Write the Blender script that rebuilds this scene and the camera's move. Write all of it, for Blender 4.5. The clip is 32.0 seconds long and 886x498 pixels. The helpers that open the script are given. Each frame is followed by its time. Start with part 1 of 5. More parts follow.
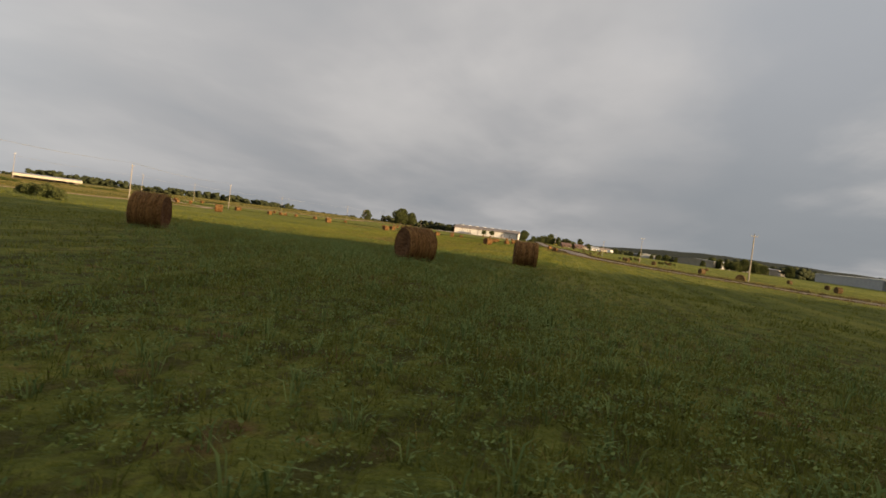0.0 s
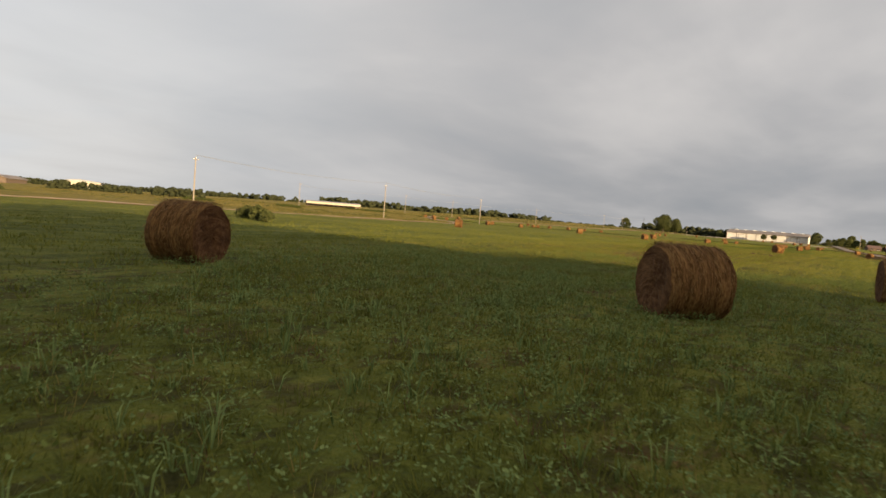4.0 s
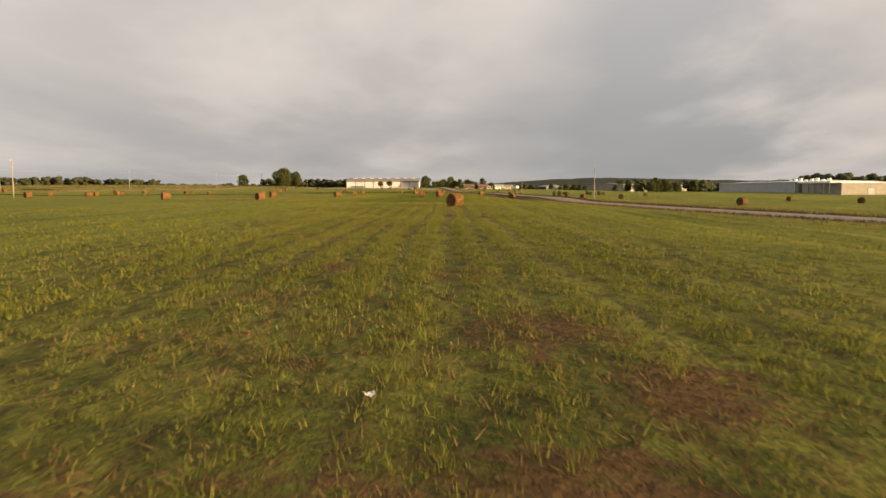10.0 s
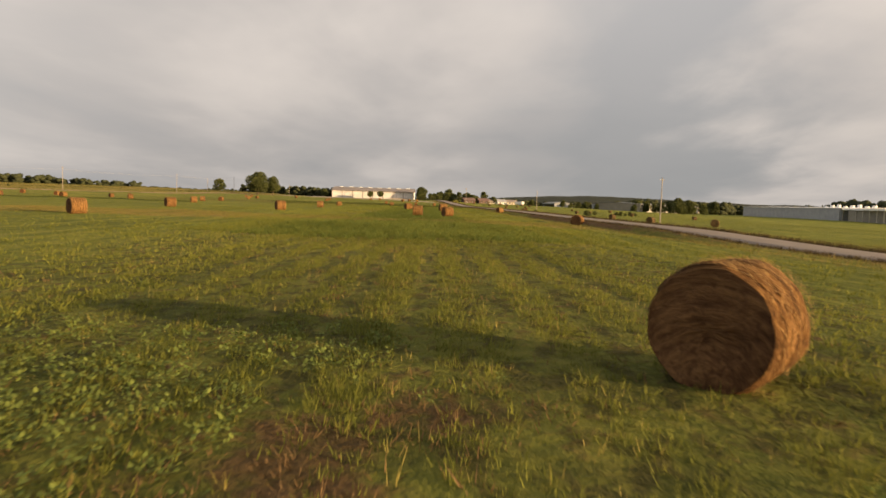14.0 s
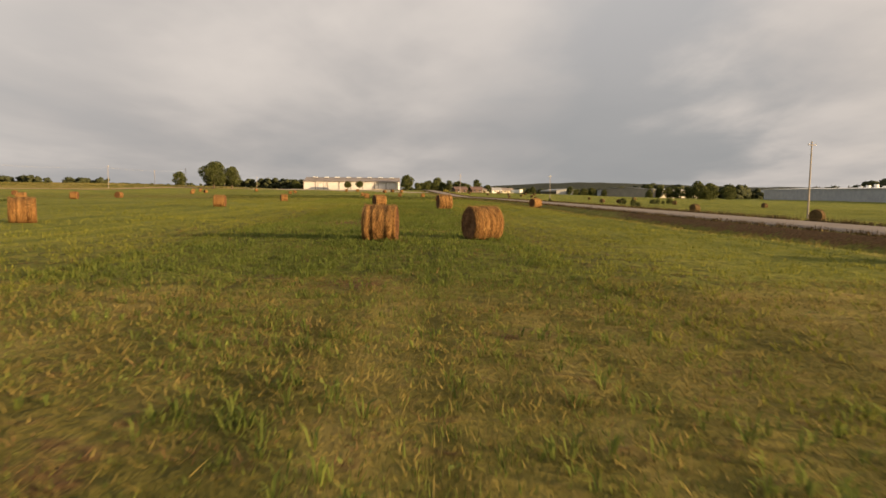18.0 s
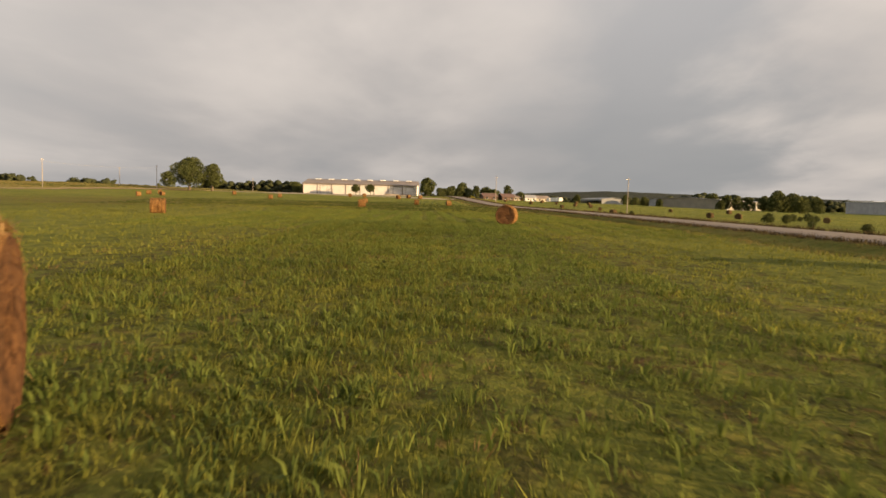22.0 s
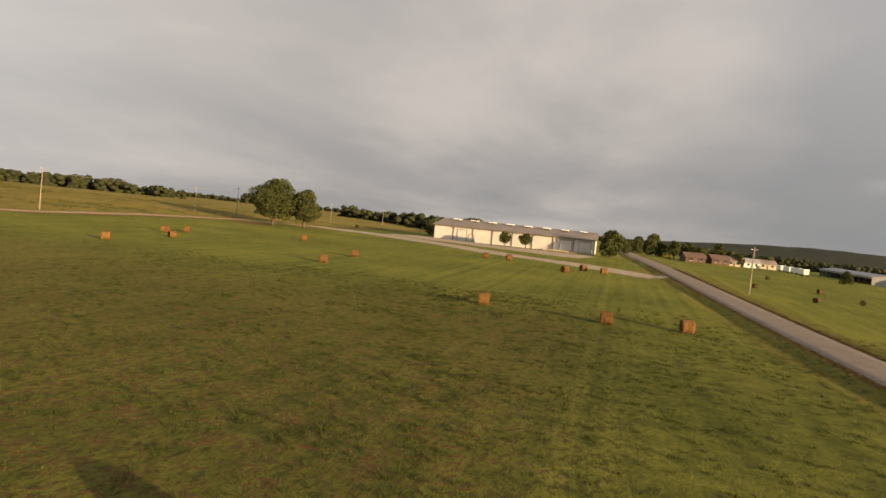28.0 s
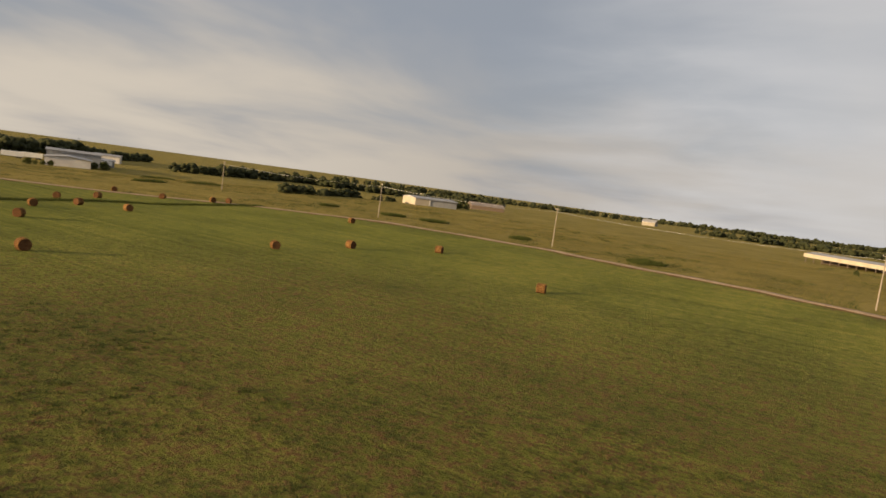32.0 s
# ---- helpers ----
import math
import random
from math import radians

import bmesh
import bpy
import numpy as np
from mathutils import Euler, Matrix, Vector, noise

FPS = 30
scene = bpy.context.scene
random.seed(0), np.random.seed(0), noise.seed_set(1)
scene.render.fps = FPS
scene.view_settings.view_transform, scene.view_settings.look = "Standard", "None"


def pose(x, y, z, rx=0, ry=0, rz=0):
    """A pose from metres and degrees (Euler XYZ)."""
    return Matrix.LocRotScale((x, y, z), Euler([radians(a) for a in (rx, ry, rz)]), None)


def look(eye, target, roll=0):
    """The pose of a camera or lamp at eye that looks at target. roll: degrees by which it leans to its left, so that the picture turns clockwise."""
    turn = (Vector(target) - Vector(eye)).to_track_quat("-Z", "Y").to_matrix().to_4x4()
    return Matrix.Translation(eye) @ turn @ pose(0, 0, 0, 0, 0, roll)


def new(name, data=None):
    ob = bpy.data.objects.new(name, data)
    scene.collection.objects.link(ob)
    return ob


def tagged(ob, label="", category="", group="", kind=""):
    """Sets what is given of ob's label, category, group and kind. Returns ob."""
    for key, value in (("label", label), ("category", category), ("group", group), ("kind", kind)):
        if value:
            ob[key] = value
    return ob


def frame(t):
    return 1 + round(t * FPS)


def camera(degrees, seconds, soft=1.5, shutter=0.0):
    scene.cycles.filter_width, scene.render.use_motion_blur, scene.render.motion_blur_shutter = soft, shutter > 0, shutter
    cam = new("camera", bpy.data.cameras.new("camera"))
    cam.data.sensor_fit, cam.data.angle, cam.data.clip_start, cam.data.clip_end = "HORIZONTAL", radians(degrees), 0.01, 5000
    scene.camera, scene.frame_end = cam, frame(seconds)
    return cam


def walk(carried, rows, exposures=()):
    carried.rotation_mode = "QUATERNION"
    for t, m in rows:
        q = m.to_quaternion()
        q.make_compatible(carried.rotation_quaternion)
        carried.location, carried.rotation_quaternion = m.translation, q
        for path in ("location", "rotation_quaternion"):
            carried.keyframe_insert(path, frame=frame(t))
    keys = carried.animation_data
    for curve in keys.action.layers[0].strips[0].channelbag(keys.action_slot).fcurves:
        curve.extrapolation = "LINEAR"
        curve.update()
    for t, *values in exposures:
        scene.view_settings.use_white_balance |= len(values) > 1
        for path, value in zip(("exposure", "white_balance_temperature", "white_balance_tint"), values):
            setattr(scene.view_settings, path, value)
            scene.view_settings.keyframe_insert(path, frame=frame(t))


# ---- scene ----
cam = camera(68.57, 32.0, 1.6, 0.1)
PATH = [
    (0, (21.38, -74.23, 1.42), (19.648, -64.387, 1.167), 7.10),
    (0.5, (22.80, -73.42, 1.34), (20.168, -63.777, 1.098), 10.12),
    (1, (23.81, -72.71, 1.23), (20.744, -63.192, 1.031), 8.87),
    (1.5, (24.11, -71.44, 0.98), (20.674, -62.051, 0.893), 8.73),
    (2, (23.77, -69.51, 0.76), (19.771, -60.344, 0.588), 7.30),
    (2.5, (23.00, -67.53, 0.76), (18.656, -58.531, 0.379), 5.26),
    (3, (21.80, -65.25, 1.10), (17.270, -56.335, 0.803), 5.36),
    (3.5, (20.18, -62.65, 1.47), (15.002, -54.102, 1.045), 6.16),
    (5.5, (13.34, -52.57, 1.78), (8.651, -43.761, 1.218), -2.06),
    (6, (12.91, -49.64, 1.74), (10.590, -39.922, 1.441), -6.70),
    (6.5, (11.70, -46.83, 1.72), (11.028, -36.865, 1.202), -5.36),
    (7, (10.50, -43.42, 1.69), (9.691, -33.488, 0.803), -1.31),
    (7.5, (9.40, -39.37, 1.67), (8.763, -29.416, 0.895), -6.20),
    (8, (8.25, -35.12, 1.65), (7.767, -25.169, 0.747), -5.25),
    (8.5, (7.62, -30.62, 1.66), (7.553, -20.659, 0.813), -3.31),
    (9, (7.04, -25.39, 1.81), (6.892, -15.409, 1.199), -0.11),
    (9.5, (6.68, -19.48, 1.92), (6.586, -9.520, 1.022), 0.14),
    (10, (6.34, -12.89, 1.94), (6.293, -2.933, 1.020), -0.11),
    (10.5, (5.92, -5.85, 1.97), (5.884, 4.109, 1.111), 0.02),
    (11, (5.75, 1.48, 2.07), (5.767, 11.442, 1.194), -0.26),
    (11.5, (5.40, 9.48, 2.07), (5.410, 19.444, 1.255), 0.61),
    (12, (4.91, 17.90, 2.15), (4.859, 27.883, 1.601), 3.10),
    (12.5, (4.73, 25.77, 2.18), (4.702, 35.746, 1.533), 2.75),
    (13, (4.47, 33.55, 2.02), (4.456, 43.534, 1.383), 2.84),
    (13.5, (4.21, 41.45, 1.99), (4.223, 51.422, 1.280), 2.08),
    (14, (3.97, 49.03, 2.02), (4.026, 59.003, 1.301), 1.93),
    (14.5, (3.75, 56.50, 2.19), (3.801, 66.480, 1.522), 1.97),
    (16.5, (2.80, 84.87, 2.17), (3.018, 94.833, 1.333), 0.09),
    (17, (2.72, 92.67, 2.26), (2.990, 102.636, 1.442), 0.10),
    (17.5, (2.66, 101.50, 2.08), (2.897, 111.459, 1.204), 1.19),
    (18, (2.71, 110.42, 1.94), (2.952, 120.383, 1.072), 0.56),
    (18.5, (2.94, 119.61, 1.92), (3.082, 129.581, 1.108), 3.33),
    (19, (2.85, 129.02, 2.26), (3.060, 138.989, 1.441), 1.06),
    (19.5, (2.59, 137.94, 2.17), (2.375, 147.908, 1.371), 5.12),
    (20, (2.30, 146.87, 2.20), (2.076, 156.841, 1.492), 6.27),
    (20.5, (2.01, 156.33, 2.14), (1.713, 166.303, 1.473), 7.41),
    (21, (1.52, 165.73, 2.26), (1.355, 175.704, 1.493), 2.86),
    (21.5, (1.26, 174.73, 2.15), (1.170, 184.697, 1.310), 1.28),
    (22, (0.69, 182.19, 1.84), (0.627, 192.155, 1.074), 1.45),
    (22.5, (0.38, 189.47, 1.47), (0.323, 199.433, 0.664), 0.43),
    (23, (-0.25, 197.50, 1.99), (-0.250, 207.450, 1.025), -0.12),
    (23.5, (-0.55, 206.11, 2.70), (-0.469, 216.110, 2.413), 0.88),
    (24, (-0.58, 214.95, 3.53), (-0.564, 224.953, 3.329), 0.76),
    (24.5, (-0.96, 224.41, 4.32), (-1.035, 234.380, 3.551), 0.11),
    (25, (-1.51, 234.11, 4.98), (-3.031, 243.980, 4.392), 3.69),
    (25.5, (-1.94, 243.19, 5.47), (-4.346, 252.886, 5.118), 5.81),
    (27.5, (-6.03, 277.83, 8.24), (-8.456, 287.522, 7.733), 1.42),
    (28, (-7.40, 286.13, 9.62), (-10.008, 295.773, 9.192), 5.92),
    (28.5, (-9.42, 294.85, 10.69), (-13.238, 304.068, 10.068), 8.83),
    (29, (-9.62, 302.04, 11.53), (-16.135, 309.605, 10.986), 9.65),
    (29.5, (-11.26, 309.58, 12.20), (-19.677, 314.925, 11.389), 8.04),
    (30, (-13.68, 316.81, 12.61), (-23.374, 319.047, 11.604), 6.38),
    (30.5, (-17.73, 321.98, 13.02), (-27.575, 321.003, 11.602), 8.41),
    (31, (-22.30, 326.70, 13.10), (-31.788, 323.796, 11.882), 11.02),
    (31.5, (-25.00, 330.11, 13.08), (-34.224, 326.309, 12.390), 9.77),
    (32, (-26.49, 333.33, 13.35), (-35.204, 328.511, 12.404), 7.90),
]
EXPOSURES = [(0.0, 0.98, 6500, 10), (2.0, 1.1, 6500, 10), (3.5, 1.12, 6500, 10), (6.0, 1.1, 6700, 11), (9.0, 1.3, 7150, 13), (14.0, 1.25, 7150, 13), (24.0, 1.2, 7100, 13), (28.0, 1.03, 7100, 13), (30.0, 0.85, 7000, 12), (32.0, 0.8, 6700, 12)]
walk(cam, [(t, look(eye, target, roll)) for t, eye, target, roll in PATH], EXPOSURES)

# ---- light ----
SUN_AZ, SUN_EL = radians(116.0), radians(8.1)
SUN_DIR = Vector((math.sin(SUN_AZ) * math.cos(SUN_EL), math.cos(SUN_AZ) * math.cos(SUN_EL), math.sin(SUN_EL)))

world = bpy.data.worlds.new("world")
scene.world = world
world.use_nodes = True


class Nodes:
    """Short way to write node trees."""

    def __init__(self, tree):
        self.t = tree
        tree.nodes.clear()

    def n(self, kind, ins=None, **props):
        node = self.t.nodes.new(kind)
        for k, v in props.items():
            setattr(node, k, v)
        for k, v in (ins or {}).items():
            if isinstance(v, bpy.types.NodeSocket):
                self.t.links.new(v, node.inputs[k])
            else:
                node.inputs[k].default_value = v
        return node

    def math(self, op, a, b=0.5, clamp=False):
        return self.n("ShaderNodeMath", {0: a, 1: b}, operation=op, use_clamp=clamp).outputs[0]

    def vmath(self, op, a, b=(0, 0, 0)):
        return self.n("ShaderNodeVectorMath", {0: a, 1: b}, operation=op)

    def noise(self, vec, scale, detail=4.0, rough=0.55, distort=0.0):
        return self.n("ShaderNodeTexNoise", {"Vector": vec, "Scale": scale, "Detail": detail, "Roughness": rough, "Distortion": distort}).outputs["Fac"]

    def ramp(self, fac, stops):
        node = self.n("ShaderNodeValToRGB", {0: fac})
        el = node.color_ramp.elements
        while len(el) < len(stops):
            el.new(0.5)
        for e, (pos, col) in zip(el, stops):
            e.position, e.color = pos, (*col, 1)
        return node.outputs[0]

    def span(self, val, a, b, c=0.0, d=1.0):
        return self.n("ShaderNodeMapRange", {"Value": val, "From Min": a, "From Max": b, "To Min": c, "To Max": d}, interpolation_type="SMOOTHSTEP").outputs[0]

    def mix(self, fac, a, b, blend="MIX"):
        node = self.n("ShaderNodeMix", {0: fac}, data_type="RGBA", blend_type=blend)
        for sock, v in ((node.inputs[6], a), (node.inputs[7], b)):
            if isinstance(v, bpy.types.NodeSocket):
                self.t.links.new(v, sock)
            else:
                sock.default_value = (*v, 1)
        return node.outputs[2]


def build_sky():
    k = Nodes(world.node_tree)
    sky = k.n("ShaderNodeTexSky", sky_type="NISHITA", sun_disc=False, sun_elevation=SUN_EL, sun_rotation=SUN_AZ, air_density=1.0, dust_density=1.5)
    way = k.vmath("NORMALIZE", k.n("ShaderNodeTexCoord").outputs["Generated"]).outputs[0]
    xyz = k.n("ShaderNodeSeparateXYZ", {0: way})
    up = k.math("MAXIMUM", xyz.outputs[2], 0.0)
    low = k.math("ADD", up, 0.16)
    flat = k.n("ShaderNodeCombineXYZ", {0: k.math("DIVIDE", xyz.outputs[0], low), 1: k.math("DIVIDE", xyz.outputs[1], low), 2: 0.0}).outputs[0]
    big = k.noise(k.vmath("ADD", flat, (3.1, 7.4, 0)).outputs[0], 0.42, 5.0, 0.5, 0.4)
    fine = k.noise(k.vmath("MULTIPLY", flat, (1.0, 0.6, 1)).outputs[0], 1.4, 6.0, 0.52, 0.25)
    body = k.math("ADD", k.math("MULTIPLY", big, 0.72), k.math("MULTIPLY", fine, 0.28))
    # overcast in the north, breaking up towards the south-west
    west = k.math("ADD", k.math("MULTIPLY", xyz.outputs[0], -0.80), k.math("MULTIPLY", xyz.outputs[1], -0.60))
    gap = k.span(west, 0.0, 0.85)
    tone = k.ramp(body, ((0.38, (0.150, 0.157, 0.167)), (0.47, (0.205, 0.203, 0.205)), (0.55, (0.278, 0.268, 0.262)), (0.64, (0.338, 0.322, 0.310))))
    haze = k.mix(k.span(up, 0.0, 0.30), (0.130, 0.138, 0.145), (0.290, 0.282, 0.278))
    grey = k.mix(0.42, tone, haze)
    # a heavier bank of cloud just east of north, and brighter cloud towards the sun
    az = k.math("ARCTAN2", xyz.outputs[0], xyz.outputs[1])
    az = k.math("ADD", az, k.math("MULTIPLY", k.math("SUBTRACT", fine, 0.5), 0.45))
    bank = k.math("MULTIPLY", k.span(az, 0.02, 0.26), k.span(az, 0.52, 0.34))
    grey = k.mix(k.math("MULTIPLY", bank, 0.85), grey, k.mix(k.span(up, 0.0, 0.4), (0.125, 0.136, 0.146), (0.195, 0.205, 0.220)))
    glow = k.math("MULTIPLY", k.span(az, 0.42, 1.5), 0.75)
    grey = k.mix(glow, grey, (0.46, 0.40, 0.34))
    warm = k.mix(k.span(up, 0.0, 0.32), (0.262, 0.244, 0.218), (0.262, 0.258, 0.254))
    blue = k.mix(0.75, k.mix(1.0, sky.outputs[0], (0.03, 0.03, 0.03), "MULTIPLY"), (0.205, 0.228, 0.265))
    wisp = k.noise(k.vmath("MULTIPLY", flat, (0.9, 1.1, 1)).outputs[0], 0.6, 5.0, 0.5, 0.3)
    thick = k.span(k.math("ADD", wisp, k.math("MULTIPLY", k.math("SUBTRACT", 0.24, up), 0.9)), 0.40, 0.80)
    broken = k.mix(thick, blue, warm)
    sw = k.math("ADD", k.math("MULTIPLY", xyz.outputs[0], -0.35), k.math("MULTIPLY", xyz.outputs[1], -0.94))
    broken = k.mix(k.math("MULTIPLY", k.math("MULTIPLY", k.span(sw, 0.6, 1.0), thick), 0.8), broken, (0.38, 0.345, 0.29))
    col = k.mix(gap, grey, broken)
    # a bright veil of cloud in the north-west
    veil = k.math("MULTIPLY", k.span(az, -0.35, -1.3), k.span(az, -2.05, -1.6))
    col = k.mix(k.math("MULTIPLY", veil, k.math("ADD", 0.2, k.math("MULTIPLY", fine, 0.7))), col, (0.385, 0.388, 0.390))
    below = k.span(xyz.outputs[2], -0.03, 0.0)
    col = k.mix(below, (0.05, 0.055, 0.03), col)
    bg = k.n("ShaderNodeBackground", {0: col, 1: 1.0})
    out = k.n("ShaderNodeOutputWorld")
    k.t.links.new(bg.outputs[0], out.inputs[0])


build_sky()
sun = new("sun", bpy.data.lights.new("sun", "SUN"))
sun.data.energy, sun.data.angle, sun.data.color = 5.0, radians(0.6), (1.0, 0.72, 0.40)
sun.matrix_world = look(SUN_DIR * 300, (0, 0, 0))

# ---- materials ----


def material(name, rough=0.8, metal=0.0, gloss=0.25):
    m = bpy.data.materials.new(name)
    m.use_nodes = True
    k = Nodes(m.node_tree)
    b = k.n("ShaderNodeBsdfPrincipled", {"Roughness": rough, "Metallic": metal})
    b.inputs["Specular IOR Level"].default_value = gloss
    out = k.n("ShaderNodeOutputMaterial")
    k.t.links.new(b.outputs[0], out.inputs[0])
    return m, k, b


def bump(k, b, height, strength, distance):
    node = k.n("ShaderNodeBump", {"Height": height, "Strength": strength, "Distance": distance})
    k.t.links.new(node.outputs[0], b.inputs["Normal"])


def place(k):
    return k.n("ShaderNodeNewGeometry").outputs["Position"]


def surface(name, dark, light, scale, rough=0.85, metal=0.0, grain=12.0, bumps=0.25, depth=0.02):
    """Plain stuff with stains at two scales and fine relief."""
    m, k, b = material(name, rough, metal)
    p = k.n("ShaderNodeTexCoord").outputs["Object"]
    a, c = k.noise(p, scale, 5.0), k.noise(p, scale * grain, 4.0)
    f = k.math("ADD", k.math("MULTIPLY", a, 0.65), k.math("MULTIPLY", c, 0.35))
    k.t.links.new(k.ramp(f, ((0.34, dark), (0.66, light))), b.inputs["Base Color"])
    k.t.links.new(k.math("ADD", k.math("MULTIPLY", a, 0.25), rough - 0.12, True), b.inputs["Roughness"])
    bump(k, b, c, bumps, depth)
    return m


def leafy(name, dark, light, thin=0.25, rows=0.0):
    """Leaves and blades: each island has its own tone, and some light goes through."""
    m, k, b = material(name, 0.8, 0.0, 0.12)
    geo = k.n("ShaderNodeNewGeometry")
    f = k.math("ADD", k.math("MULTIPLY", geo.outputs["Random Per Island"], 0.55), k.math("MULTIPLY", k.noise(geo.outputs["Position"], 0.09, 3.0), 0.45))
    if rows:
        # long mower rows up the field
        streak = k.noise(k.vmath("MULTIPLY", geo.outputs["Position"], (0.95, 0.014, 0.0)).outputs[0], 1.0, 4.0, 0.6)
        f = k.math("ADD", f, k.math("MULTIPLY", k.math("SUBTRACT", streak, 0.5), rows))
    col = k.ramp(f, ((0.15, dark), (0.85, light)))
    k.t.links.new(col, b.inputs["Base Color"])
    tr = k.n("ShaderNodeBsdfTranslucent", {0: col})
    mixed = k.n("ShaderNodeMixShader", {0: thin, 1: b.outputs[0], 2: tr.outputs[0]})
    out = [n for n in k.t.nodes if n.type == "OUTPUT_MATERIAL"][0]
    k.t.links.new(mixed.outputs[0], out.inputs[0])
    return m


def ground_material():
    m, k, b = material("ground", 0.95, 0.0, 0.08)
    p = place(k)
    dry = k.n("ShaderNodeAttribute", attribute_name="dry").outputs["Fac"]
    soil = k.n("ShaderNodeAttribute", attribute_name="soil").outputs["Fac"]
    n1, n2, n3 = k.noise(p, 0.05, 4.0), k.noise(p, 0.6, 5.0, 0.6), k.noise(p, 7.0, 5.0, 0.65)
    n4 = k.noise(p, 26.0, 3.0, 0.6)
    n5 = k.noise(p, 2.6, 3.0, 0.6)
    f = k.math("ADD", k.math("MULTIPLY", n1, 0.4), k.math("ADD", k.math("MULTIPLY", n2, 0.35), k.math("ADD", k.math("MULTIPLY", n3, 0.25), k.math("ADD", k.math("MULTIPLY", k.math("SUBTRACT", n4, 0.5), 0.35), k.math("MULTIPLY", k.math("SUBTRACT", n5, 0.5), 0.4)))))
    streak = k.noise(k.vmath("MULTIPLY", p, (0.95, 0.014, 0.0)).outputs[0], 1.0, 4.0, 0.6)
    f = k.math("ADD", f, k.math("MULTIPLY", k.math("SUBTRACT", streak, 0.5), k.span(k.vmath("DOT_PRODUCT", p, (0, 1, 0)).outputs["Value"], 95, 240, 0.75, 0.42)))
    green = k.ramp(f, ((0.32, (0.068, 0.084, 0.016)), (0.5, (0.138, 0.153, 0.028)), (0.68, (0.220, 0.215, 0.044))))
    # dark thatch and soil between the tufts, with the tufts' shade in the tone
    gaps = k.span(k.noise(k.vmath("MULTIPLY", p, (1.5, 0.7, 1.0)).outputs[0], 2.1, 4.0, 0.6), 0.48, 0.60)
    green = k.mix(k.math("MULTIPLY", gaps, k.span(soil, 0.05, 0.30, 0.12, 0.62)), green, k.mix(n3, (0.028, 0.021, 0.010), (0.066, 0.050, 0.022)))
    straw = k.ramp(f, ((0.36, (0.105, 0.095, 0.022)), (0.5, (0.185, 0.156, 0.040)), (0.64, (0.265, 0.210, 0.066))))
    earth = k.ramp(n3, ((0.3, (0.070, 0.038, 0.016)), (0.7, (0.185, 0.108, 0.050))))
    col = k.mix(k.span(k.math("ADD", dry, k.math("MULTIPLY", k.math("SUBTRACT", n2, 0.5), 0.7)), 0.2, 0.8), green, straw)
    rough = k.math("ADD", k.math("MULTIPLY", k.math("SUBTRACT", n2, 0.5), 0.9), k.math("MULTIPLY", k.math("SUBTRACT", n5, 0.5), 1.3))
    spot = k.span(k.math("ADD", soil, rough), 0.38, 0.78)
    scar = k.math("MULTIPLY", k.span(k.noise(p, 0.22, 5.0, 0.65), 0.66, 0.74), 0.75)
    col = k.mix(k.math("MAXIMUM", spot, scar), col, earth)
    # thatch colour that also carries the shade among dense blades
    thatch_shade = k.n("ShaderNodeAttribute", attribute_name="thatch_shade").outputs["Fac"]
    col = k.mix(k.math("MULTIPLY", thatch_shade, k.span(n2, 0.3, 0.6, 0.62, 0.25)), col, k.mix(n3, (0.022, 0.021, 0.008), (0.058, 0.056, 0.018)))
    k.t.links.new(col, b.inputs["Base Color"])
    bump(k, b, k.math("ADD", n3, k.math("ADD", k.math("MULTIPLY", n2, 1.5), k.math("MULTIPLY", n5, 1.2))), 0.9, 0.25)
    return m


GROUND = ground_material()
SWARD = leafy("grass_sward", (0.070, 0.084, 0.018), (0.162, 0.160, 0.036), 0.35, 0.6)
BLADE = leafy("grass_blade", (0.074, 0.092, 0.018), (0.210, 0.212, 0.041), 0.45, 0.8)
OUTER = leafy("open_field_blade", (0.082, 0.097, 0.020), (0.228, 0.228, 0.044), 0.45, 0.6)
LUSH = leafy("lush_grass_blade", (0.060, 0.088, 0.020), (0.172, 0.204, 0.046), 0.45, 0.3)
TUSSOCK = leafy("dark_tussock", (0.030, 0.042, 0.011), (0.074, 0.088, 0.022), 0.2)
MEADOW = leafy("meadow_blade", (0.088, 0.078, 0.021), (0.180, 0.146, 0.046), 0.3)
STRAWBLADE = leafy("dry_blade", (0.15, 0.130, 0.032), (0.32, 0.255, 0.080), 0.3)
WEED = leafy("weed_leaf", (0.062, 0.094, 0.022), (0.182, 0.216, 0.052), 0.25)
# bluish-green leaf, lightened to make up for the shade at the start
SHADE_WEED = leafy("shade_weed_leaf", (0.076, 0.120, 0.036), (0.225, 0.285, 0.092), 0.25)
SWATH = leafy("mown_straw", (0.10, 0.088, 0.026), (0.23, 0.178, 0.060), 0.3)
BROWN = leafy("brown_verge", (0.035, 0.026, 0.012), (0.085, 0.060, 0.028), 0.1)
RUSSET = leafy("withered_stem", (0.080, 0.048, 0.021), (0.190, 0.120, 0.056), 0.2)
LEAF = leafy("tree_leaf", (0.042, 0.056, 0.018), (0.112, 0.122, 0.042), 0.25)
LEAFDARK = leafy("far_tree_leaf", (0.024, 0.030, 0.014), (0.044, 0.050, 0.022), 0.1)
BARK = surface("bark", (0.06, 0.042, 0.03), (0.14, 0.10, 0.07), 3.0, 0.9)
EARTH = surface("dark_earth", (0.026, 0.016, 0.009), (0.070, 0.043, 0.022), 6.0, 0.95, 0.0, 8.0, 0.6, 0.02)
ASPHALT = surface("asphalt", (0.145, 0.120, 0.100), (0.215, 0.182, 0.152), 0.7, 0.9, 0.0, 30.0, 0.4, 0.01)
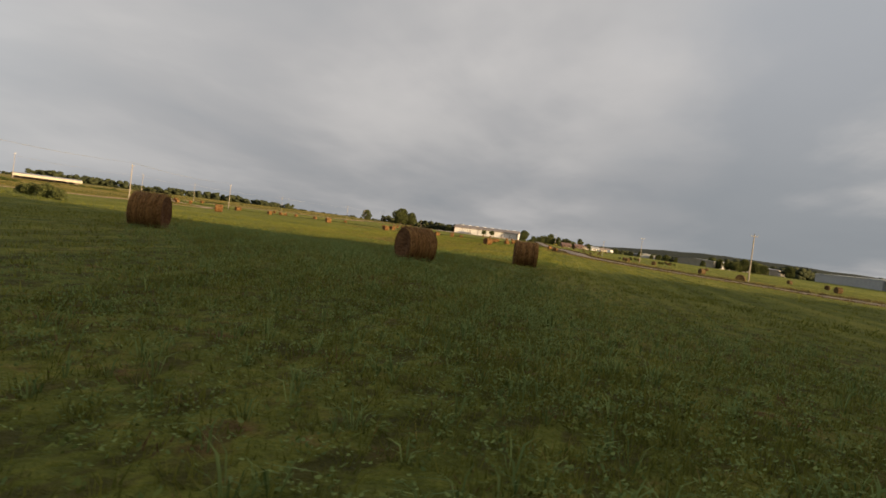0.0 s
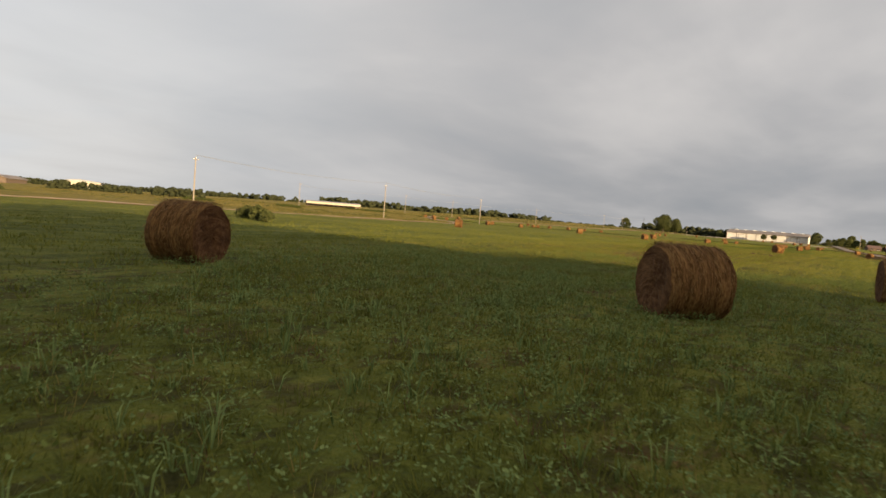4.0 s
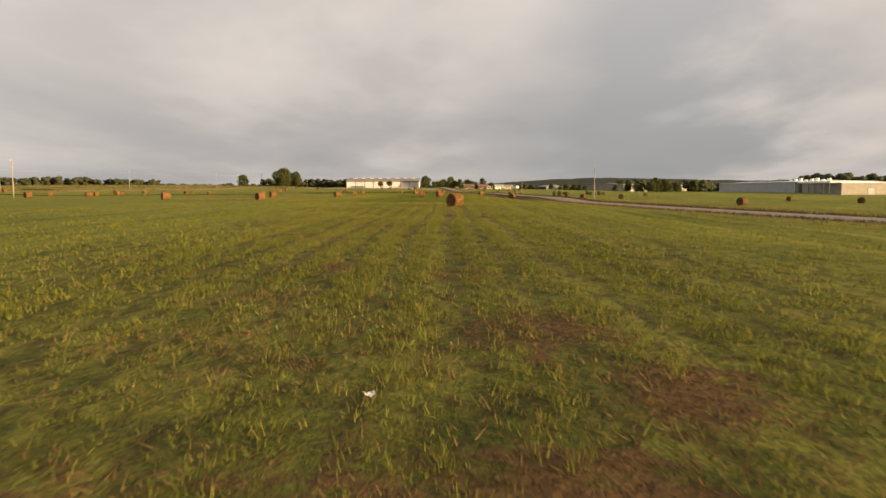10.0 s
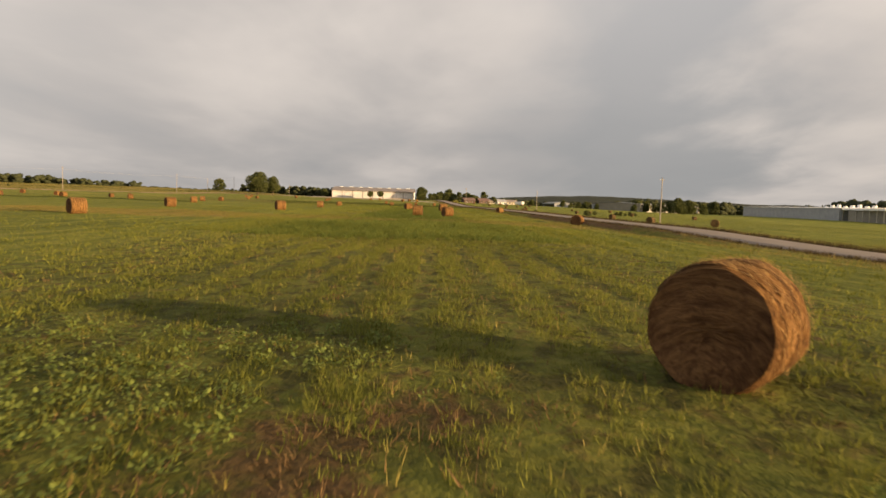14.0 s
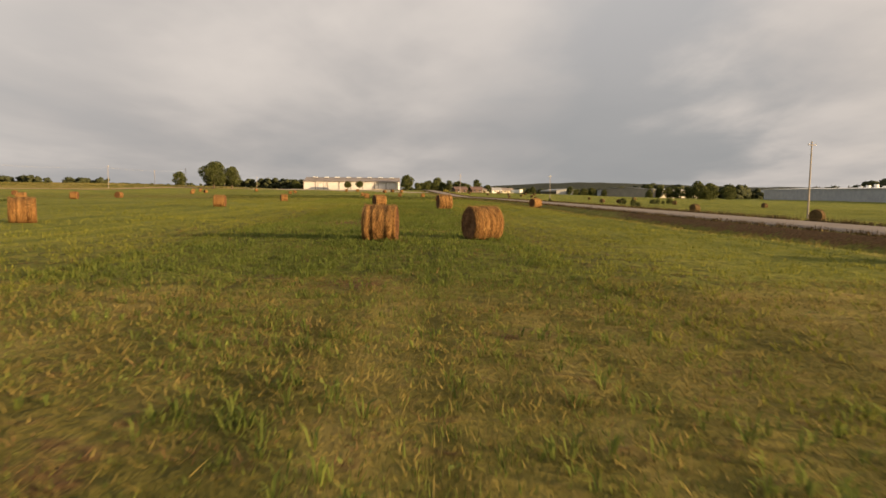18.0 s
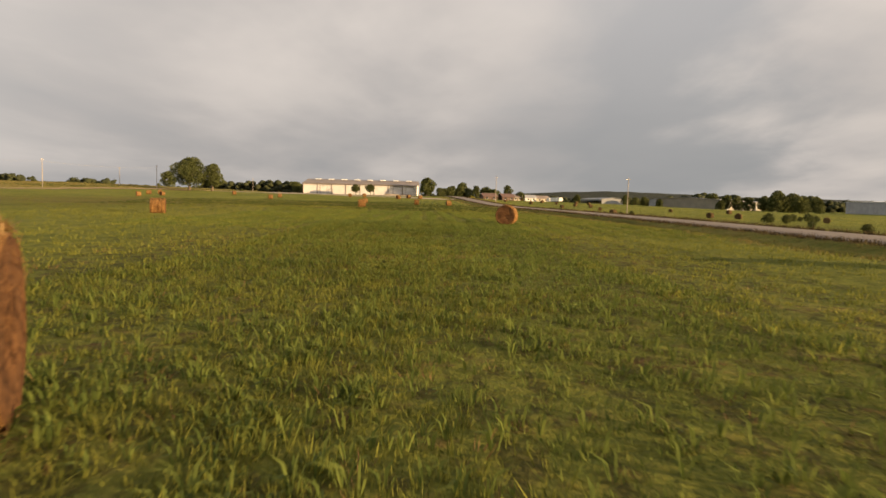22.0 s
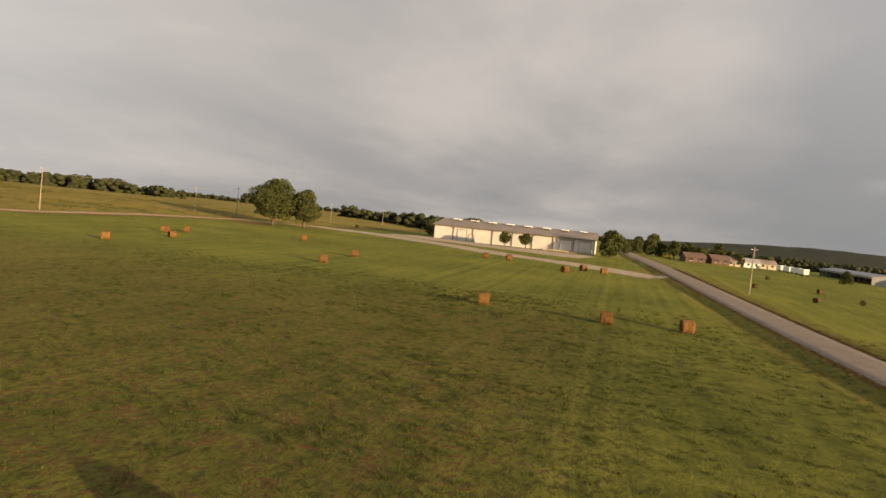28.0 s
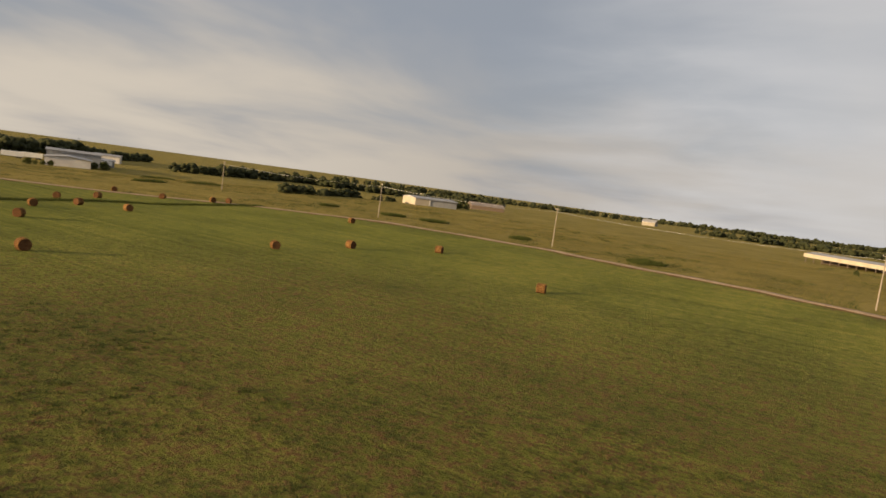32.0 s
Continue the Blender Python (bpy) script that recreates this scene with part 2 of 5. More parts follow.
GRAVEL = surface("gravel", (0.24, 0.19, 0.14), (0.42, 0.35, 0.27), 0.4, 0.95, 0.0, 25.0, 0.6, 0.04)
DIRT = surface("dirt_track", (0.20, 0.14, 0.09), (0.36, 0.27, 0.19), 0.5, 0.95, 0.0, 14.0, 0.6, 0.05)
WHITE = surface("white_metal_wall", (0.50, 0.485, 0.47), (0.66, 0.645, 0.625), 0.25, 0.55, 0.0, 9.0, 0.1)
CREAM = surface("cream_metal_wall", (0.32, 0.29, 0.23), (0.43, 0.39, 0.31), 0.3, 0.6, 0.0, 9.0, 0.1)
TAN = surface("tan_metal_wall", (0.205, 0.188, 0.155), (0.290, 0.266, 0.220), 0.3, 0.6, 0.0, 9.0, 0.1)
GREYWALL = surface("grey_metal_wall", (0.26, 0.27, 0.28), (0.38, 0.39, 0.40), 0.3, 0.55, 0.0, 9.0, 0.1)
ROOF = surface("roof_metal", (0.17, 0.14, 0.12), (0.28, 0.235, 0.20), 0.2, 0.6, 0.2, 12.0, 0.15)
ROOFGREY = surface("grey_roof", (0.22, 0.225, 0.235), (0.33, 0.335, 0.345), 0.2, 0.55, 0.2, 12.0, 0.15)
TRIM = surface("brown_trim", (0.10, 0.075, 0.06), (0.17, 0.13, 0.10), 0.8, 0.7)
DARK = surface("near_black", (0.012, 0.012, 0.013), (0.03, 0.03, 0.03), 1.0, 0.8)
SKYLIGHT = surface("white_skylight", (0.68, 0.68, 0.66), (0.82, 0.82, 0.80), 0.8, 0.45)
POLE = surface("weathered_pole", (0.19, 0.165, 0.14), (0.34, 0.30, 0.255), 1.2, 0.85, 0.0, 10.0)
STEEL = surface("galvanised_steel", (0.35, 0.35, 0.36), (0.5, 0.5, 0.5), 2.0, 0.45, 0.7)
BRICK = surface("red_brick", (0.080, 0.052, 0.042), (0.13, 0.082, 0.064), 0.9, 0.9)
REDROOF = surface("red_roof", (0.095, 0.060, 0.052), (0.155, 0.100, 0.085), 0.6, 0.85)
YELLOW = surface("yellow_paint", (0.62, 0.46, 0.03), (0.78, 0.60, 0.05), 1.2, 0.45)
RUBBER = surface("rubber", (0.015, 0.015, 0.015), (0.03, 0.03, 0.03), 4.0, 0.8)
GLASS = surface("window_glass", (0.02, 0.025, 0.03), (0.05, 0.06, 0.07), 0.7, 0.12)


def hay_material(name, dark, mid, light):
    m, k, b = material(name, 0.9, 0.0, 0.1)
    info = k.n("ShaderNodeObjectInfo")
    p = k.vmath("ADD", k.n("ShaderNodeTexCoord").outputs["Object"], k.n("ShaderNodeCombineXYZ", {0: k.math("MULTIPLY", info.outputs["Random"], 37.0)}).outputs[0]).outputs[0]
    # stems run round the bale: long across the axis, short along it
    xyz = k.n("ShaderNodeSeparateXYZ", {0: p})
    ang = k.math("ARCTAN2", xyz.outputs[2], xyz.outputs[1])
    rad = k.math("SQRT", k.math("ADD", k.math("POWER", xyz.outputs[1], 2.0), k.math("POWER", xyz.outputs[2], 2.0)))
    wound = k.n("ShaderNodeCombineXYZ", {0: k.math("MULTIPLY", xyz.outputs[0], 26.0), 1: k.math("MULTIPLY", ang, 1.5), 2: k.math("MULTIPLY", rad, 9.0)}).outputs[0]
    s = k.noise(wound, 1.5, 5.0, 0.66, 0.35)
    c = k.noise(p, 2.6, 4.0, 0.6)
    f = k.math("ADD", k.math("MULTIPLY", s, 0.75), k.math("MULTIPLY", c, 0.25))
    # uneven hay tone in bands along the axis, the darker ones standing for shaded creases
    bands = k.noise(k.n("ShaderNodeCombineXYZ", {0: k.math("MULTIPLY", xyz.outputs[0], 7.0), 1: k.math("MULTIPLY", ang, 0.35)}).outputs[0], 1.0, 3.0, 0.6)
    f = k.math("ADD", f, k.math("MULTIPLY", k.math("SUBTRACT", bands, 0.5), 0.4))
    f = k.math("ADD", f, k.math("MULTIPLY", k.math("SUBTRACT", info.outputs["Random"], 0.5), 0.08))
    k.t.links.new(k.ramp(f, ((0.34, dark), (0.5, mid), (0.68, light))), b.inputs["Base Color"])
    bump(k, b, k.math("ADD", s, k.math("MULTIPLY", c, 0.6)), 0.9, 0.05)
    return m


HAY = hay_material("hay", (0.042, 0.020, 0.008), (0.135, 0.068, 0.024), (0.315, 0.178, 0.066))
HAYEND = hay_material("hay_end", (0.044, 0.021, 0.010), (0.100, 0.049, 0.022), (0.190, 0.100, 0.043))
# hay darkened for the bales whose side away from the sun is seen
HAYSHADE = hay_material("shaded_hay", (0.030, 0.019, 0.009), (0.080, 0.052, 0.024), (0.165, 0.110, 0.052))
STRAND = leafy("loose_stem", (0.13, 0.072, 0.028), (0.36, 0.235, 0.10), 0.2)

# ---- building helpers ----


def mesh_object(name, bm, mat, parent=None):
    me = bpy.data.meshes.new(name)
    bm.to_mesh(me)
    bm.free()
    if mat:
        me.materials.append(mat)
    ob = new(name, me)
    if parent:
        ob.parent = parent
    return ob


def part(name, bm, mat, parent, label=""):
    ob = mesh_object(name, bm, mat, parent)
    return tagged(ob, label) if label else ob


def share(name, me, parent, m=None):
    ob = new(name, me)
    ob.parent = parent
    if m is not None:
        ob.matrix_local = m
    return ob


def thing(name, m, label, category, group="", kind=""):
    ob = new(name)
    ob.empty_display_size = 0.2
    ob.matrix_world = m
    return tagged(ob, label, category, group, kind)


def box(bm, x0, x1, y0, y1, z0, z1, bevel=0.0):
    made = bmesh.ops.create_cube(bm, size=1.0)["verts"]
    bmesh.ops.transform(bm, verts=made, matrix=Matrix.LocRotScale(((x0 + x1) / 2, (y0 + y1) / 2, (z0 + z1) / 2), None, (x1 - x0, y1 - y0, z1 - z0)))
    if bevel:
        edges = list({e for v in made for e in v.link_edges})
        bmesh.ops.bevel(bm, geom=edges, offset=bevel, segments=2, affect="EDGES", profile=0.5)
    return bm


def boxed(*dims, bevel=0.0):
    return box(bmesh.new(), *dims, bevel=bevel)


def rod(bm, a, b, r0, r1, sides=8):
    """A tapered rod from a to b."""
    a, b = Vector(a), Vector(b)
    turn = (b - a).to_track_quat("Z", "Y").to_matrix().to_4x4()
    bmesh.ops.create_cone(bm, cap_ends=True, segments=sides, radius1=r0, radius2=r1, depth=(b - a).length, matrix=Matrix.Translation((a + b) / 2) @ turn)
    return bm


def smooth(ob):
    ob.data.polygons.foreach_set("use_smooth", [True] * len(ob.data.polygons))
    return ob


def raw_mesh(name, verts, faces, mat):
    """A mesh from numpy arrays of points and of triangles or quads."""
    me = bpy.data.meshes.new(name)
    verts, faces = np.asarray(verts, np.float32), np.asarray(faces, np.int32)
    n, k = faces.shape
    me.vertices.add(len(verts))
    me.vertices.foreach_set("co", verts.ravel())
    me.loops.add(n * k)
    me.loops.foreach_set("vertex_index", faces.ravel())
    me.polygons.add(n)
    me.polygons.foreach_set("loop_start", np.arange(n, dtype=np.int32) * k)
    me.update(calc_edges=True)
    me.materials.append(mat)
    return me


# ---- the lie of the land ----
ROAD = [(330, -420), (120, -120), (66, -50), (42, -8), (33, 25), (29.4, 55), (26.5, 95), (24.4, 130), (24.2, 185), (22.6, 260), (19.1, 315), (16.3, 350), (13.2, 390), (9.2, 430), (4.6, 475), (0.5, 530), (-3.0, 600), (-8.0, 720), (-20.0, 1000), (-50.0, 1900)]
ROAD_Y = np.arange(-400.0, 1800.0, 10.0)
ROAD_X = np.convolve(np.interp(np.arange(-440.0, 1840.0, 10.0), [p[1] for p in ROAD], [p[0] for p in ROAD]), np.ones(9) / 9, "valid")


def step(a, b, x):
    s = np.clip((np.asarray(x, float) - a) / (b - a), 0, 1)
    return s * s * (3 - 2 * s)


def across(x, y):
    """Metres east of the road's middle."""
    return x - np.interp(y, ROAD_Y, ROAD_X)


# the farm track along the pole line
TRACK = [(-66, -200), (-68, -60), (-73, 60), (-85, 110), (-120, 160), (-160, 200), (-177, 231), (-181, 278), (-170, 321), (-158, 350), (-147, 380), (-139, 410), (-135, 445), (-129, 474), (-110, 493)]


def track_side(x, y):
    """How far a point lies west of the track, in metres."""
    ty = np.array([p[1] for p in TRACK], float)
    tx = np.array([p[0] for p in TRACK], float)
    return np.interp(y, ty, tx) - x


def land(x, y):
    """Height of the ground."""
    x, y = np.asarray(x, float), np.asarray(y, float)
    z = 3.0 * step(340, 520, y) + 1.5 * step(-120, -190, x) * step(70, 170, y) - 2.0 * step(-130, -190, x) * step(110, 40, y) + 1.0 * step(-95, -150, x) * step(290, 370, y)
    z = z + 0.10 * np.sin(x * 0.11 + 1.3) * np.sin(y * 0.083) + 0.05 * np.sin(x * 0.37 + y * 0.29)
    for cx, cy, r, h in ((7.3, 56.3, 24, 0.2), (5.0, 229.8, 22, 0.13), (11.0, -48.5, 22, 0.13), (3.0, 135.2, 16, 0.2), (0.5, 181.0, 24, 0.2)):
        z = z + h * step(r, 2, np.hypot(x - cx, y - cy))
    u = across(x, y)
    # the ground falls away east of the road
    z = z - 1.1 * step(5, 24, u) - 3.2 * step(30, 220, u)
    ditch = -(0.4 - 0.25 * step(180, 200, y) + 0.38 * step(95, 110, y) * step(182, 168, y)) * (step(7.2, 5.6, np.abs(u)) - step(5.6, 3.6, np.abs(u)))
    flat = step(9, 4, np.abs(u))
    bed = (0.28 - 0.42 * step(112, 84, y)) * step(5.6, 3.4, np.abs(u))
    return z * (1 - flat) + flat * (3.0 * step(340, 520, y) + bed) + ditch * (1 - 0.75 * step(112, 84, y))


def on(x, y, dz=0.0, turn=0.0):
    return pose(x, y, float(land(x, y)) + dz, 0, 0, turn)


# the middle of the strip of longer growth up the field
FLIGHT = ([-90, -62, -50, -28, 0, 60, 130, 230, 300, 345], [24, 21, 13, 6, 5, 3, 0, -1, -8, -25])


# worn spots in the field: x, y, radius
WORN_SOUTH = [(17.9, -59.7, 0.7), (13.6, -44.8, 0.8), (10.1, -39.8, 0.6), (9.9, -35.7, 0.7), (7.6, -27.2, 0.5), (4.9, -14.3, 0.8), (4.5, -10.5, 1.0), (3.6, -5.3, 0.9), (3.0, -4.6, 0.6), (3.1, -8.2, 0.7), (5.2, -5.6, 0.7), (5.4, -10.2, 1.0), (7.4, -8.9, 0.9), (8.6, -6.8, 0.7), (2.6, -9.6, 0.8), (6.4, -15.8, 0.8), (7.6, -20.6, 0.7), (4.0, 2.6, 0.6), (6.6, 1.4, 0.5), (3.0, 19.0, 0.7), (6.2, 22.5, 0.6), (7.9, -39.2, 0.7), (7.5, -4.2, 1.0), (3.4, -1.5, 0.5), (2.0, 11.3, 0.6), (6.6, 33.3, 0.5), (8.9, 30.5, 0.5), (1.3, 34.4, 0.6), (8.6, 40.5, 0.5), (6.5, 44.0, 0.6)]
WORN_NORTH = [(1.9, 52.6, 0.5), (2.9, 53.8, 0.7), (4.1, 55.1, 0.55), (0.2, 114.7, 0.6), (1.0, 124.5, 0.8), (2.7, 142.8, 0.5), (-2.3, 151.3, 1.5), (-2.8, 164.7, 1.2), (-3.6, 175.2, 0.6), (-3.3, 140.1, 0.6), (-1.2, 142.0, 0.6), (1.9, 134.1, 0.4), (0.0, 161.1, 0.8), (-1.7, 171.5, 0.9), (-2.0, 174.1, 0.9), (-0.2, 203.5, 0.8), (-1.3, 202.3, 0.4), (-118, 467, 5)]


def bare_at(x, y):
    """Bare red earth: worn patches in the field and the ground under the two great trees."""
    s = np.zeros_like(np.asarray(x, float))
    for cx, cy, r in WORN_SOUTH + WORN_NORTH:
        s = np.maximum(s, step(r * 1.9, r * 0.5, np.hypot(x - cx, y - cy)) * (1.0 if cx < -50 else 0.55 if cy < -25 else 0.9 if cy < 60 else 0.4 if cy > 195 else 0.72))
    scar = step(104, 112, y) * step(176, 164, y) * step(-4.6, -4.1, across(x, y)) * step(-2.9, -3.4, across(x, y))
    u = np.abs(across(x, y))
    shoulder = 0.62 * step(2.8, 3.1, u) * step(4.3, 3.6, u)
    return np.maximum(np.maximum(s, 0.9 * scar), shoulder)


def soil_at(x, y):
    """Bare earth and the thinner sward where earth shows between the tufts."""
    worn = 0.48 * step(0, -14, x) * step(215, 290, y) * step(400, 350, y) * step(-140, -80, x)
    away = np.abs(x - np.interp(y, *FLIGHT))
    worn = np.maximum(worn, 0.32 * step(16, 7, away) * step(232, 222, y))
    edge = track_side(x, y)
    worn = np.maximum(worn, 0.75 * step(-6.5, -3.5, edge) * step(2.6, 1.8, edge))
    return np.maximum(bare_at(x, y), worn)


def dry_at(x, y):
    side = track_side(x, y)
    u = across(x, y)
    d = 0.95 * step(-2, 6, side)
    d = np.maximum(d, 0.3 * step(0, -14, x) * step(215, 290, y) * step(400, 350, y))
    d = np.maximum(d, 0.45 * step(9.5, 7.0, np.abs(u)))
    band = step(106, 110, y) * step(127, 121, y) * step(-60, -20, x) * step(26, 18, x)
    for cx, cy, r in WORN_NORTH[3:-1]:
        d = np.maximum(d, 0.75 * step(4.0 * r, 0.8 * r, np.hypot(x - cx, y - cy)))
    return np.maximum(d, 0.85 * band)


def thatch_shade_at(x, y):
    """Dark thatch below the dense growth, deepened for the blades' shade, along the middle of the field and at its
    northern end.
    """
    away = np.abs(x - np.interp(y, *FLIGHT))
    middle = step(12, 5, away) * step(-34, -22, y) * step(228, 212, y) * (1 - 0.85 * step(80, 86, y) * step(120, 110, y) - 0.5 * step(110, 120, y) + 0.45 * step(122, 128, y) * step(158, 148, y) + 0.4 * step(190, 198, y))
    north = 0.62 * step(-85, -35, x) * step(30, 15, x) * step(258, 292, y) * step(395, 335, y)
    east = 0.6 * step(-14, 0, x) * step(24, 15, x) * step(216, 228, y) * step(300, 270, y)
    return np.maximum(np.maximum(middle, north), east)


def build_ground():
    us = np.concatenate([-np.geomspace(3600, 330, 16), np.arange(-300, -40, 4.0), np.arange(-38, -9.3, 0.55), np.arange(-9, 9.01, 0.6), np.arange(11.5, 130, 3.0), np.geomspace(150, 3600, 16)])
    vs = np.concatenate([-np.geomspace(2200, 140, 10), np.arange(-120, -81, 2.5), np.arange(-80, 232, 0.9), np.arange(233, 580, 2.5), np.geomspace(600, 3900, 16)])
    u, y = np.meshgrid(us, vs)
    x = u + np.interp(y, ROAD_Y, ROAD_X)
    z = land(x, y)
    n, m = x.shape
    i = (np.arange(n - 1)[:, None] * m + np.arange(m - 1)[None]).ravel()
    me = raw_mesh("ground", np.stack([x, y, z], -1).reshape(-1, 3), np.stack([i, i + 1, i + m + 1, i + m], -1), GROUND)
    for name, val in (("dry", dry_at(x, y)), ("soil", soil_at(x, y)), ("thatch_shade", thatch_shade_at(x, y))):
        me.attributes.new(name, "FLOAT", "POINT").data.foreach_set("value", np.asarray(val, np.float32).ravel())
    ob = smooth(new("ground", me))
    tagged(ob, "mown green hay field with bare earth patches", "field", kind="structure")


def strip(name, pts, width, mat, lift, label, category, crown=0.0):
    """A road or track laid along a line of points; its width may change with y."""
    pts = np.array(pts, float)
    seg = np.r_[0, np.cumsum(np.hypot(*np.diff(pts, axis=0).T))]
    s = np.arange(0, seg[-1], 2.5)
    c = np.stack([np.interp(s, seg, pts[:, 0]), np.interp(s, seg, pts[:, 1])], -1)
    for _ in range(3):
        c[1:-1] = (c[:-2] + 2 * c[1:-1] + c[2:]) / 4
    d = np.gradient(c, axis=0)
    d /= np.hypot(*d.T)[:, None]
    nrm = np.stack([d[:, 1], -d[:, 0]], -1)
    width = np.interp(c[:, 1], *width) if isinstance(width, tuple) else np.full(len(c), width)
    rng = np.random.RandomState(4)
    rows = []
    for k, q in enumerate((-0.5, -0.46, -0.25, 0, 0.25, 0.46, 0.5)):
        wob = rng.normal(0, 0.012, len(c)) * width if k in (0, 6) else 0
        xy = c + nrm * (q * width + wob)[:, None]
        z = land(xy[:, 0], xy[:, 1]) + lift + crown * (1 - 4 * q * q) - (0.12 if k in (0, 6) else 0)
        rows.append(np.c_[xy, z])
    v = np.stack(rows, 1)
    n, m = v.shape[:2]
    i = (np.arange(n - 1)[:, None] * m + np.arange(m - 1)[None]).ravel()
    ob = smooth(new(name, raw_mesh(name, v.reshape(-1, 3), np.stack([i, i + 1, i + m + 1, i + m], -1), mat)))
    return tagged(ob, label, category, kind="structure")


build_ground()
road_line = list(zip(ROAD_X, ROAD_Y))
strip("road", road_line, ([110, 205], [5.0, 6.2]), ASPHALT, 0.05, "grey asphalt country road with rough edges", "road", 0.06)
strip("farm_track", TRACK, 3.0, DIRT, 0.06, "pale dirt farm track along the field", "track")

# ---- hay bales ----


def bale_meshes(seed):
    """A round bale, axis along x, resting on z = 0: wound body, two ends, loose stems."""
    rng = np.random.RandomState(seed)
    R, half = 0.76, 0.66
    na, nx = 46, 24
    ang = np.linspace(0, 2 * np.pi, na, endpoint=False)
    xs = np.linspace(-half, half, nx)
    cuts = np.array([-0.62, -0.34, -0.05, 0.27, 0.6]) * half / 0.66 + rng.normal(0, 0.03, 5)
    groove = sum(np.exp(-((xs - c) / 0.045) ** 2) for c in cuts)
    swell = np.array([noise.noise((x * 3.0, seed, 0)) for x in xs]) * 0.03
    verts = np.zeros((nx, na, 3))
    for i, x in enumerate(xs):
        for j, a in enumerate(ang):
            lump = 0.035 * noise.noise((x * 4.5 + seed, math.cos(a) * 2.2, math.sin(a) * 2.2)) + 0.018 * noise.noise((x * 15 + seed, math.cos(a) * 7, math.sin(a) * 7))
            r = R + swell[i] - (0.052 + 0.03 * noise.noise((x * 2.0, math.cos(a) * 1.5 + seed, math.sin(a) * 1.5))) * groove[i] + lump - 0.06 * max(0, (abs(x) - half + 0.09) / 0.09) ** 2
            y, z = r * math.cos(a), r * math.sin(a)
            if z < -R * 0.86:
                z = -R * 0.86 - (-(z + R * 0.86)) * 0.25
                y *= 1.06
            verts[i, j] = (x, y, z)
    floor_z = verts[..., 2].min() + 0.03
    faces = []
    for i in range(nx - 1):
        for j in range(na):
            faces.append((i * na + j, (i + 1) * na + j, (i + 1) * na + (j + 1) % na, i * na + (j + 1) % na))
    v = verts.reshape(-1, 3) - (0, 0, floor_z)
    body = raw_mesh("wound_body", v, np.array(faces)[:, ::-1], HAY)
    ends = []
    for side, row in ((-1, verts[0]), (1, verts[-1])):
        ring = [row]
        for q in (0.9, 0.72, 0.52, 0.33, 0.16):
            nxt = row.copy()
            nxt[:, 1:] *= q
            nxt[:, 0] = side * (half - 0.03 * (1 - q) + 0.018 * np.sin(40 * q + np.arange(na) * 2 * np.pi / na) + rng.normal(0, 0.008, na))
            ring.append(nxt)
        ring.append(np.array([[side * (half - 0.05), 0, 0]]))
        vv = np.concatenate(ring) - (0, 0, floor_z)
        ff = []
        for i in range(5):
            for j in range(na):
                q = (i * na + j, i * na + (j + 1) % na, (i + 1) * na + (j + 1) % na, (i + 1) * na + j)
                ff += [(q[0], q[1], q[2]), (q[0], q[2], q[3])]
        ff += [(5 * na + j, 5 * na + (j + 1) % na, 6 * na) for j in range(na)]
        ff = np.array(ff)
        ends.append(raw_mesh("end_face", vv, ff if side > 0 else ff[:, ::-1], HAYEND))
    # loose stems on the skin and hanging at the foot
    n = 1900
    a = np.where(rng.uniform(0, 1, n) < 0.45, rng.normal(np.pi / 2, 0.5, n), rng.uniform(0, 2 * np.pi, n))
    x = np.clip(np.where(rng.uniform(0, 1, n) < 0.55, rng.choice(cuts, n) + rng.normal(0, 0.05, n), rng.uniform(-half, half, n)), -half, half)
    r = R - 0.01
    p = np.stack([x, r * np.cos(a), np.maximum(r * np.sin(a), -R * 0.85)], -1)
    out = np.stack([np.zeros(n), np.cos(a), np.sin(a)], -1)
    tang = np.stack([rng.normal(0, 0.35, n), -np.sin(a), np.cos(a)], -1) * rng.choice([-1, 1], n)[:, None]
    d = tang + out * rng.uniform(0.05, 0.55, n)[:, None]
    d /= np.linalg.norm(d, axis=1)[:, None]
    ln = (0.05 + 0.2 * rng.uniform(0, 1, n) ** 2)[:, None]
    w = np.cross(d, out)
    w /= np.linalg.norm(w, axis=1)[:, None] + 1e-6
    vv = np.stack([p - w * 0.0055, p + w * 0.0055, p + d * ln + out * 0.01], 1).reshape(-1, 3) - (0, 0, floor_z)
    stems = raw_mesh("loose_straw", vv, np.arange(3 * n).reshape(-1, 3), STRAND)
    for me in (body, *ends):
        me.polygons.foreach_set("use_smooth", [True] * len(me.polygons))
    return body, ends, stems


BALE_KINDS = [bale_meshes(s) for s in (3, 8, 15, 21)]


# copies a bale mesh with the hay that has shade in its colour
def weathered(me):
    dark_copy = me.copy()
    dark_copy.materials[0] = HAYSHADE
    return dark_copy


SHADED_KINDS = [(weathered(b), [weathered(e) for e in ends], weathered(st)) for b, ends, st in BALE_KINDS]


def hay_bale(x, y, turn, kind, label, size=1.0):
    body, ends, stems = (SHADED_KINDS if label == SHADED else BALE_KINDS)[kind]
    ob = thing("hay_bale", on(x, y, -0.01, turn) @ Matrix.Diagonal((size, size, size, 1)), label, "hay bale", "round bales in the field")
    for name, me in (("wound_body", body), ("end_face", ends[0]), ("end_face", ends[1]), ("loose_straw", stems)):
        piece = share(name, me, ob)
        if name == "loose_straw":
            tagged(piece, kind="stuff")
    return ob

SHADED = "round hay bale in the field across the road, brown darkened as its shaded side"
SUNLIT = "round bale of reddish-brown hay standing on mown grass"
